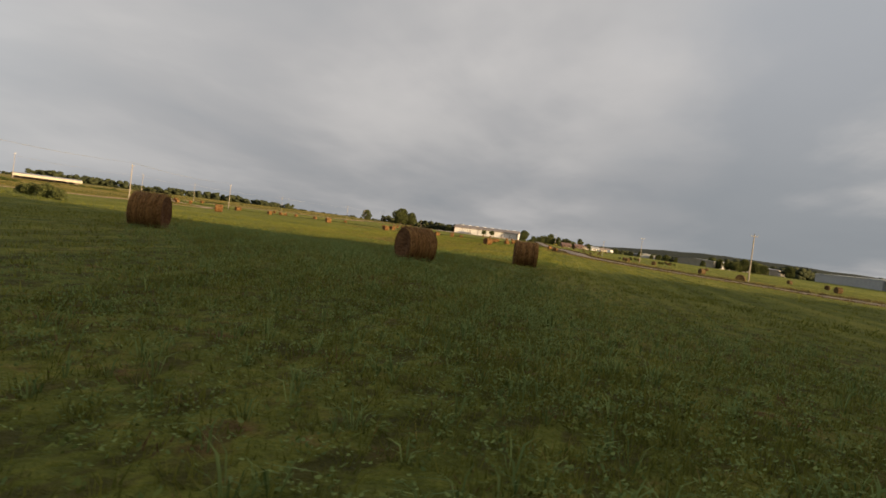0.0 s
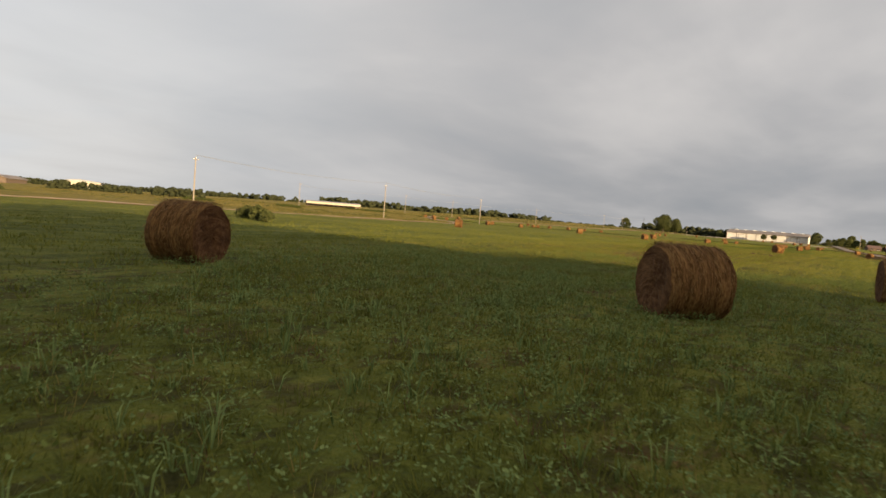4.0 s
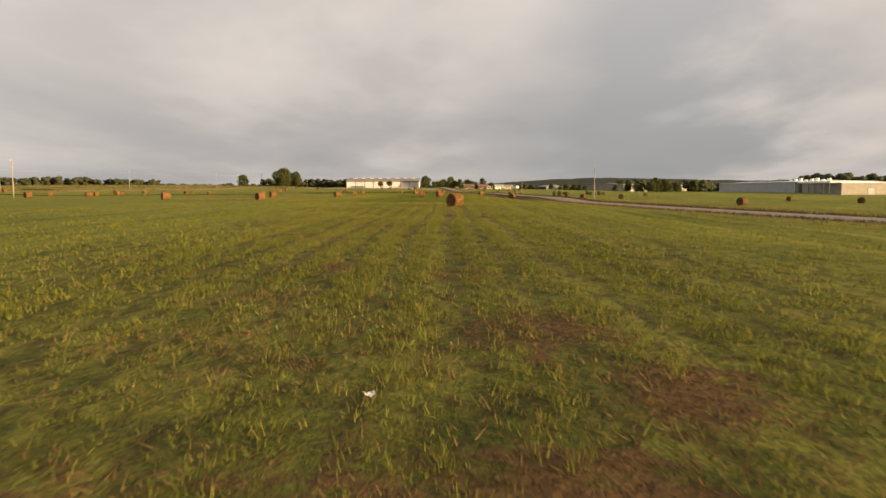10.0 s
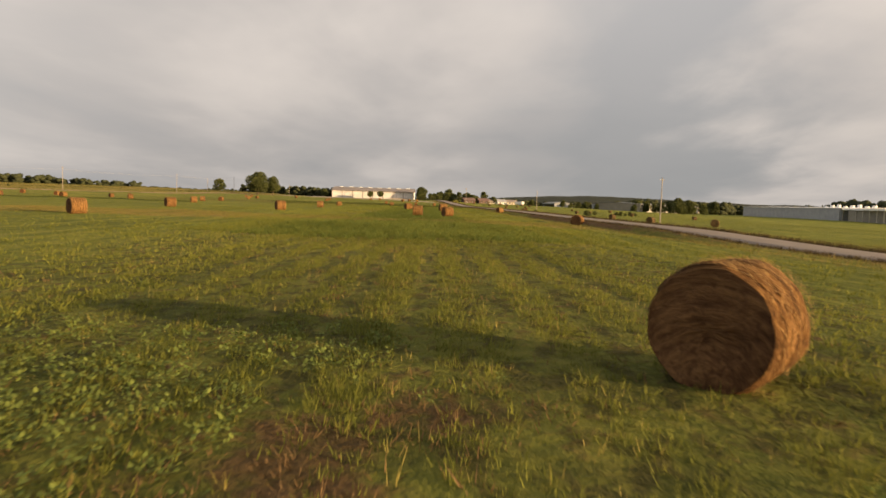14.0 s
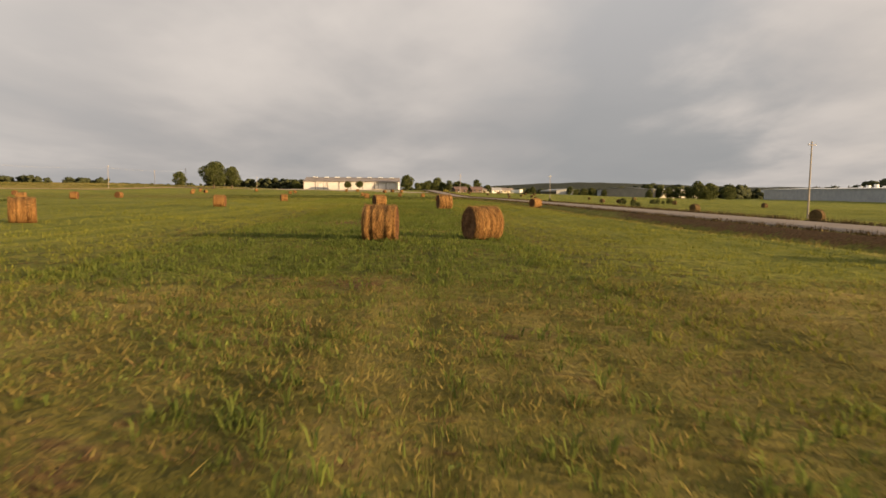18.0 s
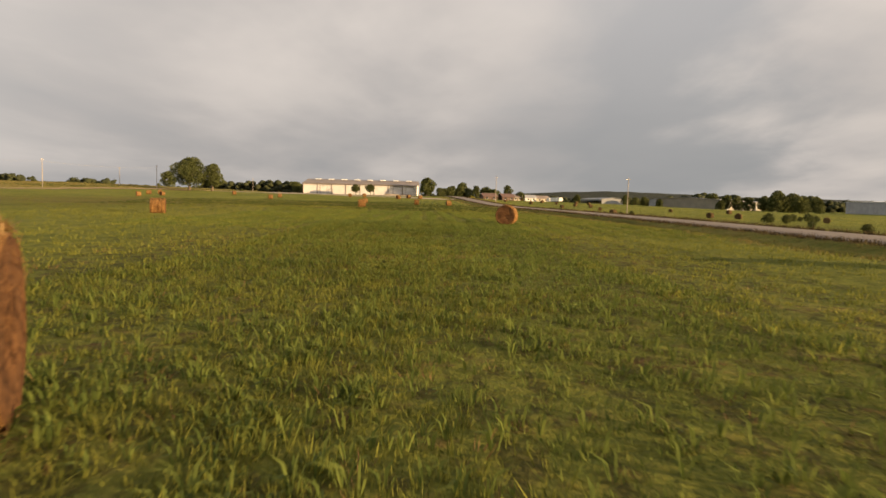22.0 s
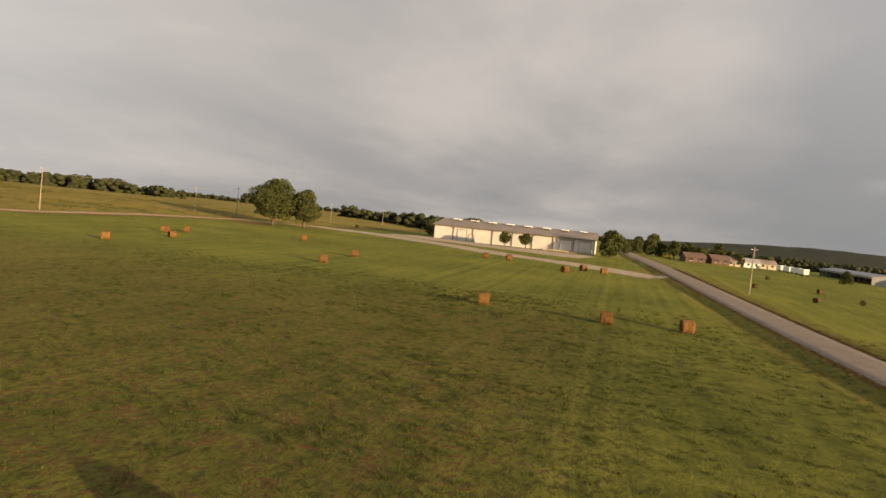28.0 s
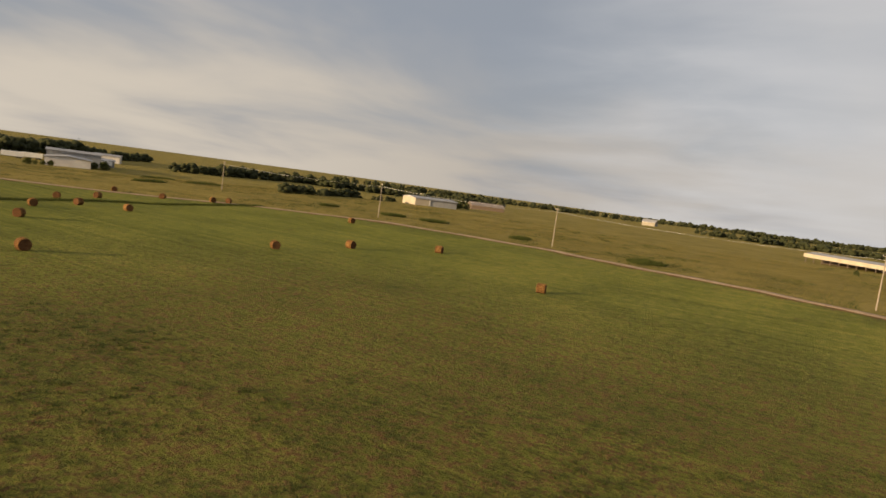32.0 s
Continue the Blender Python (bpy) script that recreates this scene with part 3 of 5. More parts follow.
# in the shade at the start: x, y, turn, kind
START_BALES = [
    (5.30, -50.78, 15, 0), (15.37, -46.94, 44, 1), (19.5, -35.0, 8, 2),
]
# along the flight line: x, y, turn, kind
LINE_BALES = [
    (7.29, 56.33, 47, 0), (4.9, 136.3, 24, 2), (0.98, 134.48, -4, 1), (-2.9, 186.35, 26, 2), (4.37, 174.94, 14, 0), (17.85, 201.53, 30, 3),
    (5.0, 229.8, 76, 0), (20.5, 127.5, 66, 3),
]
# across the middle of the field: x, y, turn, kind
MID_BALES = [
    (-27.47, 105.40, 50, 3), (-35.4, 144.0, 40, 0), (-20.4, 148.1, 30, 1), (-41.3, 37.6, 25, 2), (-45.46, 107.34, 40, 3), (-21.55, 187.06, 5, 1),
    (-26.2, 242.3, 20, 2), (-14.96, 300.11, 8, 1), (-66.5, 258.3, 80, 0), (-54.6, 203.7, 30, 1), (-64.0, 235.1, 10, 2),
]
# towards the farm track: x, y, turn, kind
WEST_BALES = [
    (-102.97, 260.91, 60, 2), (-89.9, 136.7, 60, 3), (-88.2, 159.2, 45, 1), (-81.4, 228.6, 35, 2), (-91.3, 213.8, 75, 0), (-105.8, 195.8, 50, 1),
    (-103.3, 207.7, 15, 0), (-109.0, 215.1, 80, 1),
]
# in the far western corner: x, y, turn, kind
FAR_WEST_BALES = [
    (-116.10, 300.93, 100, 3), (-137.98, 270.87, 95, 0), (-121.17, 261.88, 85, 1), (-159.9, 232.0, 70, 3), (-117.6, 191.4, 20, 3), (-135.0, 171.3, 60, 2),
    (-138.4, 186.5, 35, 2), (-149.5, 192.6, 70, 0), (-154.5, 193.2, 25, 1),
]
# near the warehouse yard: x, y, turn, kind
NORTH_BALES = [
    (-22.30, 362.19, 12, 0), (-8.00, 360.63, 4, 1), (0.80, 363.28, 10, 2), (-55.30, 386.87, 20, 3), (-93.78, 380.19, 35, 0), (-56.49, 402.86, 15, 1),
    (-79.9, 426.9, 30, 2), (-102.8, 406.7, 10, 0), (-94.5, 398.4, 60, 1), (-101.6, 412.5, 25, 2), (-38.2, 439.8, 5, 3), (-32.9, 442.4, 20, 0),
    (-18.1, 426.1, 50, 1), (-14.8, 435.4, 40, 2), (-10.2, 433.6, 15, 3),
]
# across the road: x, y, turn, kind
EAST_BALES = [
    (50.1, 35.0, 70, 0), (58.0, 101.0, 30, 1), (48.0, 185.0, 45, 0), (51.0, 227.0, 30, 1), (56.0, 172.0, 70, 2), (87.0, 331.0, 60, 2),
    (102.0, 300.0, 15, 3), (70.0, 338.0, 55, 0), (97.0, 406.0, 20, 1), (101.0, 136.0, 65, 2), (100.0, 165.0, 30, 3), (65.7, 344.1, 40, 1),
    (86.0, 90.0, 20, 2), (41.5, 343.5, 35, 0),
]
# across the road, far off: x, y, turn, kind
FAR_EAST_BALES = [
    (74.7, 399.4, 60, 3), (48.5, 428.2, 50, 1), (51.4, 414.6, 10, 2), (48.8, 388.9, 75, 3), (24.8, 456.4, 30, 0), (36.9, 503.6, 15, 1),
    (32.9, 436.4, 55, 2), (41.6, 466.8, 25, 3), (44.2, 445.0, 70, 0), (55.1, 459.9, 40, 1), (39.8, 406.3, 20, 2), (58.6, 451.3, 35, 3),
]
SIZES = {(20.5, 127.5): 0.94, (0.98, 134.48): 0.93, (4.9, 136.3): 0.94}
for group, size in ((START_BALES, 1.0), (LINE_BALES, 0.99), (MID_BALES, 1.0), (WEST_BALES, 0.98), (FAR_WEST_BALES, 1.0), (NORTH_BALES, 0.99), (EAST_BALES, 1.0), (FAR_EAST_BALES, 0.8)):
    for i, (bx, by, turn, kind) in enumerate(group):
        hay_bale(bx, by, turn, kind, SHADED if group in (EAST_BALES, FAR_EAST_BALES) else SUNLIT, SIZES.get((bx, by), size + 0.03 * ((i * 7) % 5 - 2) / 2))

# ---- trees ----


def tree_meshes(seed, height, spread, leaves, leaf, base=0.22, mat=LEAF, blobs=16):
    """Trunk with limbs, and a crown of many small leaf sprays in uneven masses."""
    rng = np.random.RandomState(seed)
    bm = bmesh.new()
    fork = height * (base + 0.1)
    lean = rng.normal(0, 0.03, 2) * height
    rod(bm, (0, 0, -0.3), (lean[0] * 0.4, lean[1] * 0.4, fork), height * 0.035, height * 0.024, 9)
    heads = []
    for i in range(blobs):
        a = i * 2.4 + rng.uniform(-0.4, 0.4)
        q = (i + 0.5) / blobs
        zc = height * (base + 0.12 + (0.78 - base) * q)
        rad = spread * math.sin(math.pi * (0.18 + 0.74 * q)) ** 0.8 * rng.uniform(0.35, 0.85)
        c = np.array([lean[0] + rad * math.cos(a), lean[1] + rad * math.sin(a), zc])
        heads.append((c, spread * rng.uniform(0.30, 0.52)))
        if i % 2 == 0:
            start = Vector((lean[0] * 0.4, lean[1] * 0.4, fork * rng.uniform(0.7, 1.0)))
            mid = start.lerp(Vector(c), 0.5) + Vector((0, 0, height * 0.04))
            rod(bm, start, mid, height * 0.015, height * 0.009, 6)
            rod(bm, mid, c, height * 0.009, height * 0.003, 5)
    heads.append((np.array([lean[0], lean[1], height * 0.86]), spread * 0.42))
    me = bpy.data.meshes.new("trunk")
    bm.to_mesh(me)
    bm.free()
    me.materials.append(BARK)
    vol = np.array([r**2 for _, r in heads])
    pick = rng.choice(len(heads), leaves, p=vol / vol.sum())
    d = rng.normal(size=(leaves, 3))
    d /= np.linalg.norm(d, axis=1)[:, None]
    r = np.array([heads[i][1] for i in pick]) * rng.uniform(0.55, 1.06, leaves) ** 0.6
    p = np.array([heads[i][0] for i in pick]) + d * r[:, None] * (1, 1, 0.8)
    me2 = leaf_cards(p, leaf, rng, mat, "crown", d)
    return me, me2


def leaf_cards(p, size, rng, mat, name, out=None):
    """Small bent leaf sprays at the points p: two triangles each."""
    n = len(p)
    a = rng.normal(size=(n, 3)) + (0 if out is None else out * 0.4)
    a /= np.linalg.norm(a, axis=1)[:, None]
    b = np.cross(a, rng.normal(size=(n, 3)))
    b /= np.linalg.norm(b, axis=1)[:, None]
    s = (np.asarray(size) * rng.uniform(0.6, 1.35, n))[:, None]
    c = np.cross(a, b)
    v = np.stack([p - a * s * 0.6, p + b * s * 0.42 + c * s * 0.12, p + a * s * 0.6, p - b * s * 0.42 + c * s * 0.12], 1).reshape(-1, 3)
    i = np.arange(n)[:, None] * 4
    f = np.concatenate([i + (0, 1, 2), i + (0, 2, 3)], 1).reshape(-1, 3)
    return raw_mesh(name, v, f, mat)


def tree(m, meshes, label, name="tree", group="", category="tree"):
    ob = thing(name, m, label, category, group)
    share("trunk", meshes[0], ob)
    share("crown", meshes[1], ob)
    return ob


BIG1 = tree_meshes(5, 14.6, 7.0, 15000, 0.42, 0.13, blobs=30)
BIG2 = tree_meshes(9, 12.4, 4.9, 9000, 0.42, 0.12, blobs=22)
ROUND = tree_meshes(12, 5.2, 2.5, 2200, 0.36, 0.26)
MID = [tree_meshes(30 + s, 9.0, 4.6, 3000, 0.6, 0.02) for s in range(3)]
TALL = [tree_meshes(40 + s, 12.0, 3.6, 2400, 0.62, 0.12) for s in range(2)]
BUSH = [tree_meshes(50 + s, 2.2, 1.5, 900, 0.28, 0.02) for s in range(3)]


def scaled(m, s):
    return m @ Matrix.Diagonal((s, s, s, 1))


tree(on(-115.2, 473, 0, 20), BIG1, "large spreading broadleaf tree with dense green crown beside the track")
tree(on(-106.6, 477.5, 0, 80), BIG2, "broadleaf tree with an upright crown beside a larger one")
tree(scaled(on(-196, 640, 0, 10), 1.2), MID[0], "rounded dark green tree beyond the track")
for x, y in ((-46.0, 510), (-38.5, 509)):
    tree(on(x, y, 0, x * 9), ROUND, "small round trimmed tree in front of the warehouse", "round_tree", "round trees at the warehouse")
tree(scaled(on(-10.5, 516, 0, 30), 1.0), MID[1], "dense dark green tree at the corner of the warehouse")
ROWTREES = [(-5, 600, 0, 0.62), (10.6, 690, 1, 1.35), (20.5, 650, 3, 0.85), (26, 655, 4, 0.75), (33, 650, 2, 0.85), (44, 660, 4, 0.95), (53, 655, 0, 0.75), (4, 720, 2, 1.1), (-2, 660, 1, 0.7), (9, 676, 1, 1.0), (15, 680, 0, 0.95), (1.5, 672, 2, 0.9), (29, 672, 1, 1.05), (37, 676, 0, 0.8)]
for x, y, k, s in ROWTREES:
    tree(scaled(on(x, y, 0, x * 13), s), (MID + TALL)[k], "green tree in the row by the road", group="roadside trees")
for x, y, k, s in ((-24.6, -22.5, 0, 0.55), (-27.3, -21.3, 1, 0.5), (-22.5, -23.3, 2, 0.42), (-29.7, -19.9, 2, 0.4)):
    tree(scaled(on(x, y, 0, x * 31), s), BUSH[k], "low green shrub at the field's edge", "shrub", category="shrub")
for x, y, k, s in ((62, 307, 0, 0.8), (65, 306, 1, 0.7), (41.5, 336, 2, 0.45), (48, 350, 0, 0.5)):
    tree(scaled(on(x, y, 0, x * 7), s), BUSH[k], "low dark bush in the field across the road", "shrub", category="shrub")
for x, y, k, s in ((120, 600, 0, 0.62), (129, 612, 1, 0.7), (137, 604, 2, 0.6), (164, 486, 1, 0.85), (168, 489, 0, 0.6), (203, 576, 2, 1.1), (209, 580, 0, 0.95), (265, 669, 1, 1.3), (150, 540, 2, 0.6), (226, 640, 0, 0.8), (112, 590, 2, 0.5), (-88, 560, 0, 0.75), (92, 520, 1, 0.55), (75, 560, 2, 0.55)):
    tree(scaled(on(x, y, 0, x * 17), s), MID[k], "rounded dark green tree before the pale buildings")
for x, y, k, s in ((173, 608, 0, 1.16), (176, 596, 1, 1.06), (184, 598, 2, 0.9), (186, 586, 0, 0.96), (187, 568, 1, 0.93), (189, 556, 2, 1.36), (197, 557, 0, 1.22), (201, 537, 1, 0.95), (159, 646, 2, 0.8)):
    tree(scaled(on(x, y, 0, x * 19), s), MID[k], "bushy dark green tree at the edge of the far field")
for x, y, k, s in ((83, 341, 0, 0.7), (85, 342, 1, 0.75), (87.5, 343, 2, 0.5), (90, 344, 0, 0.8), (92.5, 345, 1, 0.6), (52, 262, 2, 0.5), (58, 285, 1, 0.5), (-215, 380, 1, 0.5), (-300, 350, 2, 0.7), (-205, 470, 1, 0.6), (-150, 520, 2, 0.7), (-110, 530, 0, 0.6)):
    tree(scaled(on(x, y, 0, x * 23), s), BUSH[k], "dark green bush in rough grass", "shrub", category="shrub")
for x, y, k, s in ((-189, 27, 0, 1.26), (-195, 22, 1, 0.83), (-199, 21, 2, 0.9), (-202, 22, 0, 1.05), (-223, 22, 1, 1.49), (-229, 21, 2, 1.86), (-378, 146, 0, 1.9), (-386, 147, 1, 1.6), (-240, -13, 2, 1.38), (-312, -104, 1, 2.42)):
    tree(scaled(on(x, y, 0, x * 29), s), BUSH[k], "dark green bush beside a farm building", "shrub", category="shrub")


def woods(name, line, depth, height, seed, label, mat=LEAFDARK, low=0.7, high=1.0, pitch=0.24):
    """A far wood along a line of points: trees of uneven leaf masses, fringed with sprays."""
    rng = np.random.RandomState(seed)
    line = np.array(line, float)
    seg = np.r_[0, np.cumsum(np.hypot(*np.diff(line, axis=0).T))]
    n = max(5, int(seg[-1] / (height * pitch)))
    ts = np.sort(rng.uniform(0, seg[-1], n))
    c = np.stack([np.interp(ts, seg, line[:, 0]), np.interp(ts, seg, line[:, 1])], -1) + rng.uniform(-0.5, 0.5, (n, 2)) * depth
    hs = height * rng.uniform(low, high, n) * (1 + 0.14 * np.sin(ts / (2.6 * height) + seed) + 0.08 * np.sin(ts / height + 2 * seed))
    foot = land(c[:, 0], c[:, 1])
    # leaf masses: jittered icosahedra stacked from the ground to the top
    g = 0.5 * (1 + 5**0.5)
    ico = np.array([(-1, g, 0), (1, g, 0), (-1, -g, 0), (1, -g, 0), (0, -1, g), (0, 1, g), (0, -1, -g), (0, 1, -g), (g, 0, -1), (g, 0, 1), (-g, 0, -1), (-g, 0, 1)]) / (1 + g * g) ** 0.5
    tri = np.array([(0, 11, 5), (0, 5, 1), (0, 1, 7), (0, 7, 10), (0, 10, 11), (1, 5, 9), (5, 11, 4), (11, 10, 2), (10, 7, 6), (7, 1, 8), (3, 9, 4), (3, 4, 2), (3, 2, 6), (3, 6, 8), (3, 8, 9), (4, 9, 5), (2, 4, 11), (6, 2, 10), (8, 6, 7), (9, 8, 1)])
    per = 7
    who = np.repeat(np.arange(n), per)
    q = np.tile(np.linspace(0.05, 0.78, per), n)
    a = rng.uniform(0, 2 * np.pi, n * per)
    reach = hs[who] * 0.55 * np.sin(np.pi * np.clip(q + 0.12, 0, 1)) * rng.uniform(0.3, 1.0, n * per)
    centre = np.stack([c[who, 0] + reach * np.cos(a), c[who, 1] + reach * np.sin(a), foot[who] + hs[who] * q], -1)
    r = hs[who] * rng.uniform(0.19, 0.28, n * per)
    v = (centre[:, None] + ico[None] * (1.35, 1.35, 0.9) * (r[:, None] * rng.uniform(0.7, 1.2, (n * per, 12)))[..., None]).reshape(-1, 3)
    f = (np.arange(n * per)[:, None, None] * 12 + tri[None]).reshape(-1, 3)
    tagged(new(name, raw_mesh(name, v, f, mat)), label, "woodland", kind="stuff")
    # sprays that break the outline
    pick = np.repeat(np.arange(n * per), 5)
    d = rng.normal(size=(len(pick), 3)) + (0, 0, 0.4)
    d /= np.linalg.norm(d, axis=1)[:, None]
    p = centre[pick] + d * (r[pick] * rng.uniform(0.85, 1.15, len(pick)))[:, None]
    tagged(new("leaf_sprays", leaf_cards(p, height * 0.075, rng, mat, "leaf_sprays", d)), label, "woodland", kind="stuff")


def shade_belt(line, depth, height, count, size, seed, label):
    """A dense belt of trees along a line, added out of view for its shade: one mass of leaf sprays with an uneven top.
    """
    rng = np.random.RandomState(seed)
    line = np.array(line, float)
    length = float(np.hypot(*(line[1] - line[0])))
    n = int(length / (height * 0.30))
    c = line[0] + np.sort(rng.uniform(0, 1, n))[:, None] * (line[1] - line[0]) + rng.uniform(-0.5, 0.5, (n, 2)) * depth
    hs = height * rng.uniform(0.93, 1.0, n)
    pick = rng.randint(0, n, count)
    d = rng.normal(size=(count, 3))
    d /= np.linalg.norm(d, axis=1)[:, None]
    h = hs[pick]
    wide = np.repeat(rng.uniform(0.42, 0.68, n)[pick][:, None], 2, 1) * h[:, None]
    p = np.c_[c[pick], land(c[pick][:, 0], c[pick][:, 1]) + h * 0.5] + d * np.c_[wide, h * 0.5] * rng.uniform(0.75, 1.03, count)[:, None]
    tagged(new("shade_belt", leaf_cards(p, size, rng, LEAF, "shade_belt", d)), label, "woodland", kind="stuff")


# far woods all round the horizon
woods("woods", [(-570, 590), (-459, 676), (-378, 753)], 36, 10.5, 1, "dark green wood beyond the meadow", pitch=0.15)
woods("woods", [(-1500, 300), (-1300, 800), (-900, 1250), (-420, 1420), (0, 1500), (500, 1500)], 60, 9, 2, "distant dark tree line on the horizon")
woods("woods", [(-612, 1240), (-560, 1262)], 20, 19, 3, "tall clump of trees on the horizon")
woods("woods", [(-190, 700), (-130, 680), (-90, 640)], 22, 9, 4, "dark trees behind the warehouse yard")
woods("woods", [(190, 765), (250, 800), (330, 840), (440, 800)], 40, 14, 5, "dark trees behind the industrial buildings")
woods("woods", [(60, 900), (160, 880), (320, 900)], 60, 9, 15, "dark trees below the hill")
woods("woods", [(-1500, 500), (-1350, 150), (-1150, -150), (-960, -360)], 160, 9.5, 6, "distant wooded skyline beyond the meadow")
woods("woods", [(-640, 40), (-560, -40), (-500, -90)], 40, 9, 7, "dark wood beyond the rough meadow")
woods("woods", [(-560, 480), (-700, 380), (-720, 240)], 40, 7, 8, "belt of trees beyond the long shed")
woods("woods", [(-173, -72), (-224, -101), (-280, -133), (-355, -174)], 16, 10.5, 9, "dark trees behind the grey farm halls")
woods("woods", [(-361, -178), (-425, -219)], 14, 7.7, 28, "low dark trees beyond the farm halls")
woods("woods", [(-340, -60), (-420, -80), (-530, -110)], 20, 8.5, 29, "dark wood along the edge of the rough meadow")
woods("woods", [(283, 700), (300, 722), (320, 748)], 20, 14, 16, "dense dark trees beside the grey hall")
woods("woods", [(352, 700), (356, 600), (362, 520)], 24, 16, 17, "dark trees rising behind the grey hall")
woods("hedge", [(-237, 132), (-268, 124), (-324, 107)], 5, 4.2, 26, "dark dense hedge in the rough meadow", low=0.8, pitch=0.4)
woods("hedge", [(-316, 125), (-338, 126)], 4, 3.2, 27, "dark shrubs beside the cream farm hall", low=0.7, pitch=0.5)
# an unseen belt added beside the starting point, to throw the long shade
shade_belt([(30, -90), (118, -88)], 9, 18.0, 26000, 1.1, 10, "tall dense tree belt added out of view to shade the field")
shade_belt([(112, -88), (250, -86)], 9, 19.8, 33000, 1.1, 20, "taller dense stretch of the tree belt added for its shade")


def ridge():
    """The low wooded hill on the northern skyline."""
    xs = np.linspace(-900, 2300, 90)
    rng = np.random.RandomState(2)
    prof = 30 * np.exp(-((xs - 520) / 420) ** 2) + 22 * np.exp(-((xs - 1300) / 600) ** 2) + 8 + rng.uniform(0, 3, 90)
    v = []
    for k, (dy, q) in enumerate(((-260, 0.0), (-130, 0.55), (-50, 0.9), (0, 1.0), (120, 0.8))):
        v.append(np.c_[xs, 2500 + dy - 0.18 * xs + 0 * xs, prof * q - 3])
    v = np.stack(v, 0)
    n, m = v.shape[:2]
    i = (np.arange(n - 1)[:, None] * m + np.arange(m - 1)[None]).ravel()
    mat = surface("wooded_hill", (0.013, 0.018, 0.012), (0.028, 0.034, 0.021), 0.02, 0.95, 0.0, 6.0, 1.0, 3.0)
    ob = new("hill", raw_mesh("hill", v.reshape(-1, 3), np.stack([i, i + 1, i + m + 1, i + m], -1), mat))
    tagged(smooth(ob), "low wooded hill on the horizon", "hill", kind="structure")


ridge()

# ---- poles and wires ----


def pole_mesh(height):
    return rod(bmesh.new(), (0, 0, -0.8), (0, 0, height), 0.14, 0.09, 10)


def utility_pole(x, y, height, turn, label):
    ob = thing("utility_pole", on(x, y, 0, turn), label, "utility pole", "poles along the track")
    part("pole", pole_mesh(height), POLE, ob)
    arm = part("crossarm", boxed(-0.6, 0.6, -0.14, -0.05, height - 0.52, height - 0.42, bevel=0.01), POLE, ob)
    for q in (-0.5, 0.0, 0.5):
        bm = rod(bmesh.new(), (q, -0.1, height - 0.42), (q, -0.1, height - 0.24), 0.045, 0.03, 8)
        part("insulator", bm, STEEL, arm)
    return ob


POLES = [(-192, 148), (-187, 221), (-191, 275), (-168, 346), (-143, 412), (-132.5, 479)]
for x, y in POLES:
    utility_pole(x, y, 10.4, 75, "pale weathered wooden utility pole with a crossarm")
OLD_POLES = [(-83, 14), (-88, 76), (-94, 138)]
for x, y in OLD_POLES:
    utility_pole(x, y, 9.0, 80, "pale weathered wooden utility pole by the track")
for x, y, h in ((-151, 482, 8.5), (-136, 560, 8.5), (-122, 590, 8.5)):
    utility_pole(x, y, h, 30, "pale wooden utility pole in the rough meadow")
for x, y, h in ((50.0, 362.0, 10.0), (55.6, 50.8, 9.3), (54.0, 197.0, 10.3), (18.5, 428, 9.5)):
    utility_pole(x, y, h, 5, "tall weathered utility pole beside the road")


def wire(a, b, sag, label):
    pts = [Vector(a).lerp(Vector(b), q / 10) - Vector((0, 0, sag * 4 * (q / 10) * (1 - q / 10))) for q in range(11)]
    cu = bpy.data.curves.new("power_line", "CURVE")
    cu.dimensions, cu.bevel_depth, cu.bevel_resolution = "3D", 0.012, 1
    sp = cu.splines.new("POLY")
    sp.points.add(10)
    for p, q in zip(sp.points, pts):
        p.co = (*q, 1)
    cu.materials.append(STEEL)
    tagged(new("power_line", cu), label, "cable", "power lines")


for (x0, y0), (x1, y1) in [*zip(POLES, POLES[1:]), *zip(OLD_POLES, OLD_POLES[1:])]:
    for q in (-0.5, 0.0, 0.5):
        wire((x0 + q, y0, float(land(x0, y0)) + 9.3), (x1 + q, y1, float(land(x1, y1)) + 9.3), 0.8, "thin sagging power line between poles")

# ---- buildings ----


def roof_bm(L, D, eave, rise, over=0.6, thick=0.18):
    """A gable roof, ridge along x, from y = 0 to D."""
    bm = bmesh.new()
    prof = [(-over, eave - over * rise / (D / 2)), (D / 2, eave + rise), (D + over, eave - over * rise / (D / 2))]
    top = [[bm.verts.new((x, y, z + thick)) for y, z in prof] for x in (-over, L + over)]
    bot = [[bm.verts.new((x, y, z)) for y, z in prof] for x in (-over, L + over)]
    for k in range(2):
        bm.faces.new((top[0][k], top[1][k], top[1][k + 1], top[0][k + 1]))
        bm.faces.new((bot[0][k], bot[0][k + 1], bot[1][k + 1], bot[1][k]))
        for e in range(2):
            bm.faces.new((top[e][k], top[e][k + 1], bot[e][k + 1], bot[e][k]))
    bm.faces.new((top[0][0], bot[0][0], bot[1][0], top[1][0]))
    bm.faces.new((top[0][2], top[1][2], bot[1][2], bot[0][2]))
    bmesh.ops.recalc_face_normals(bm, faces=bm.faces)
    return bm


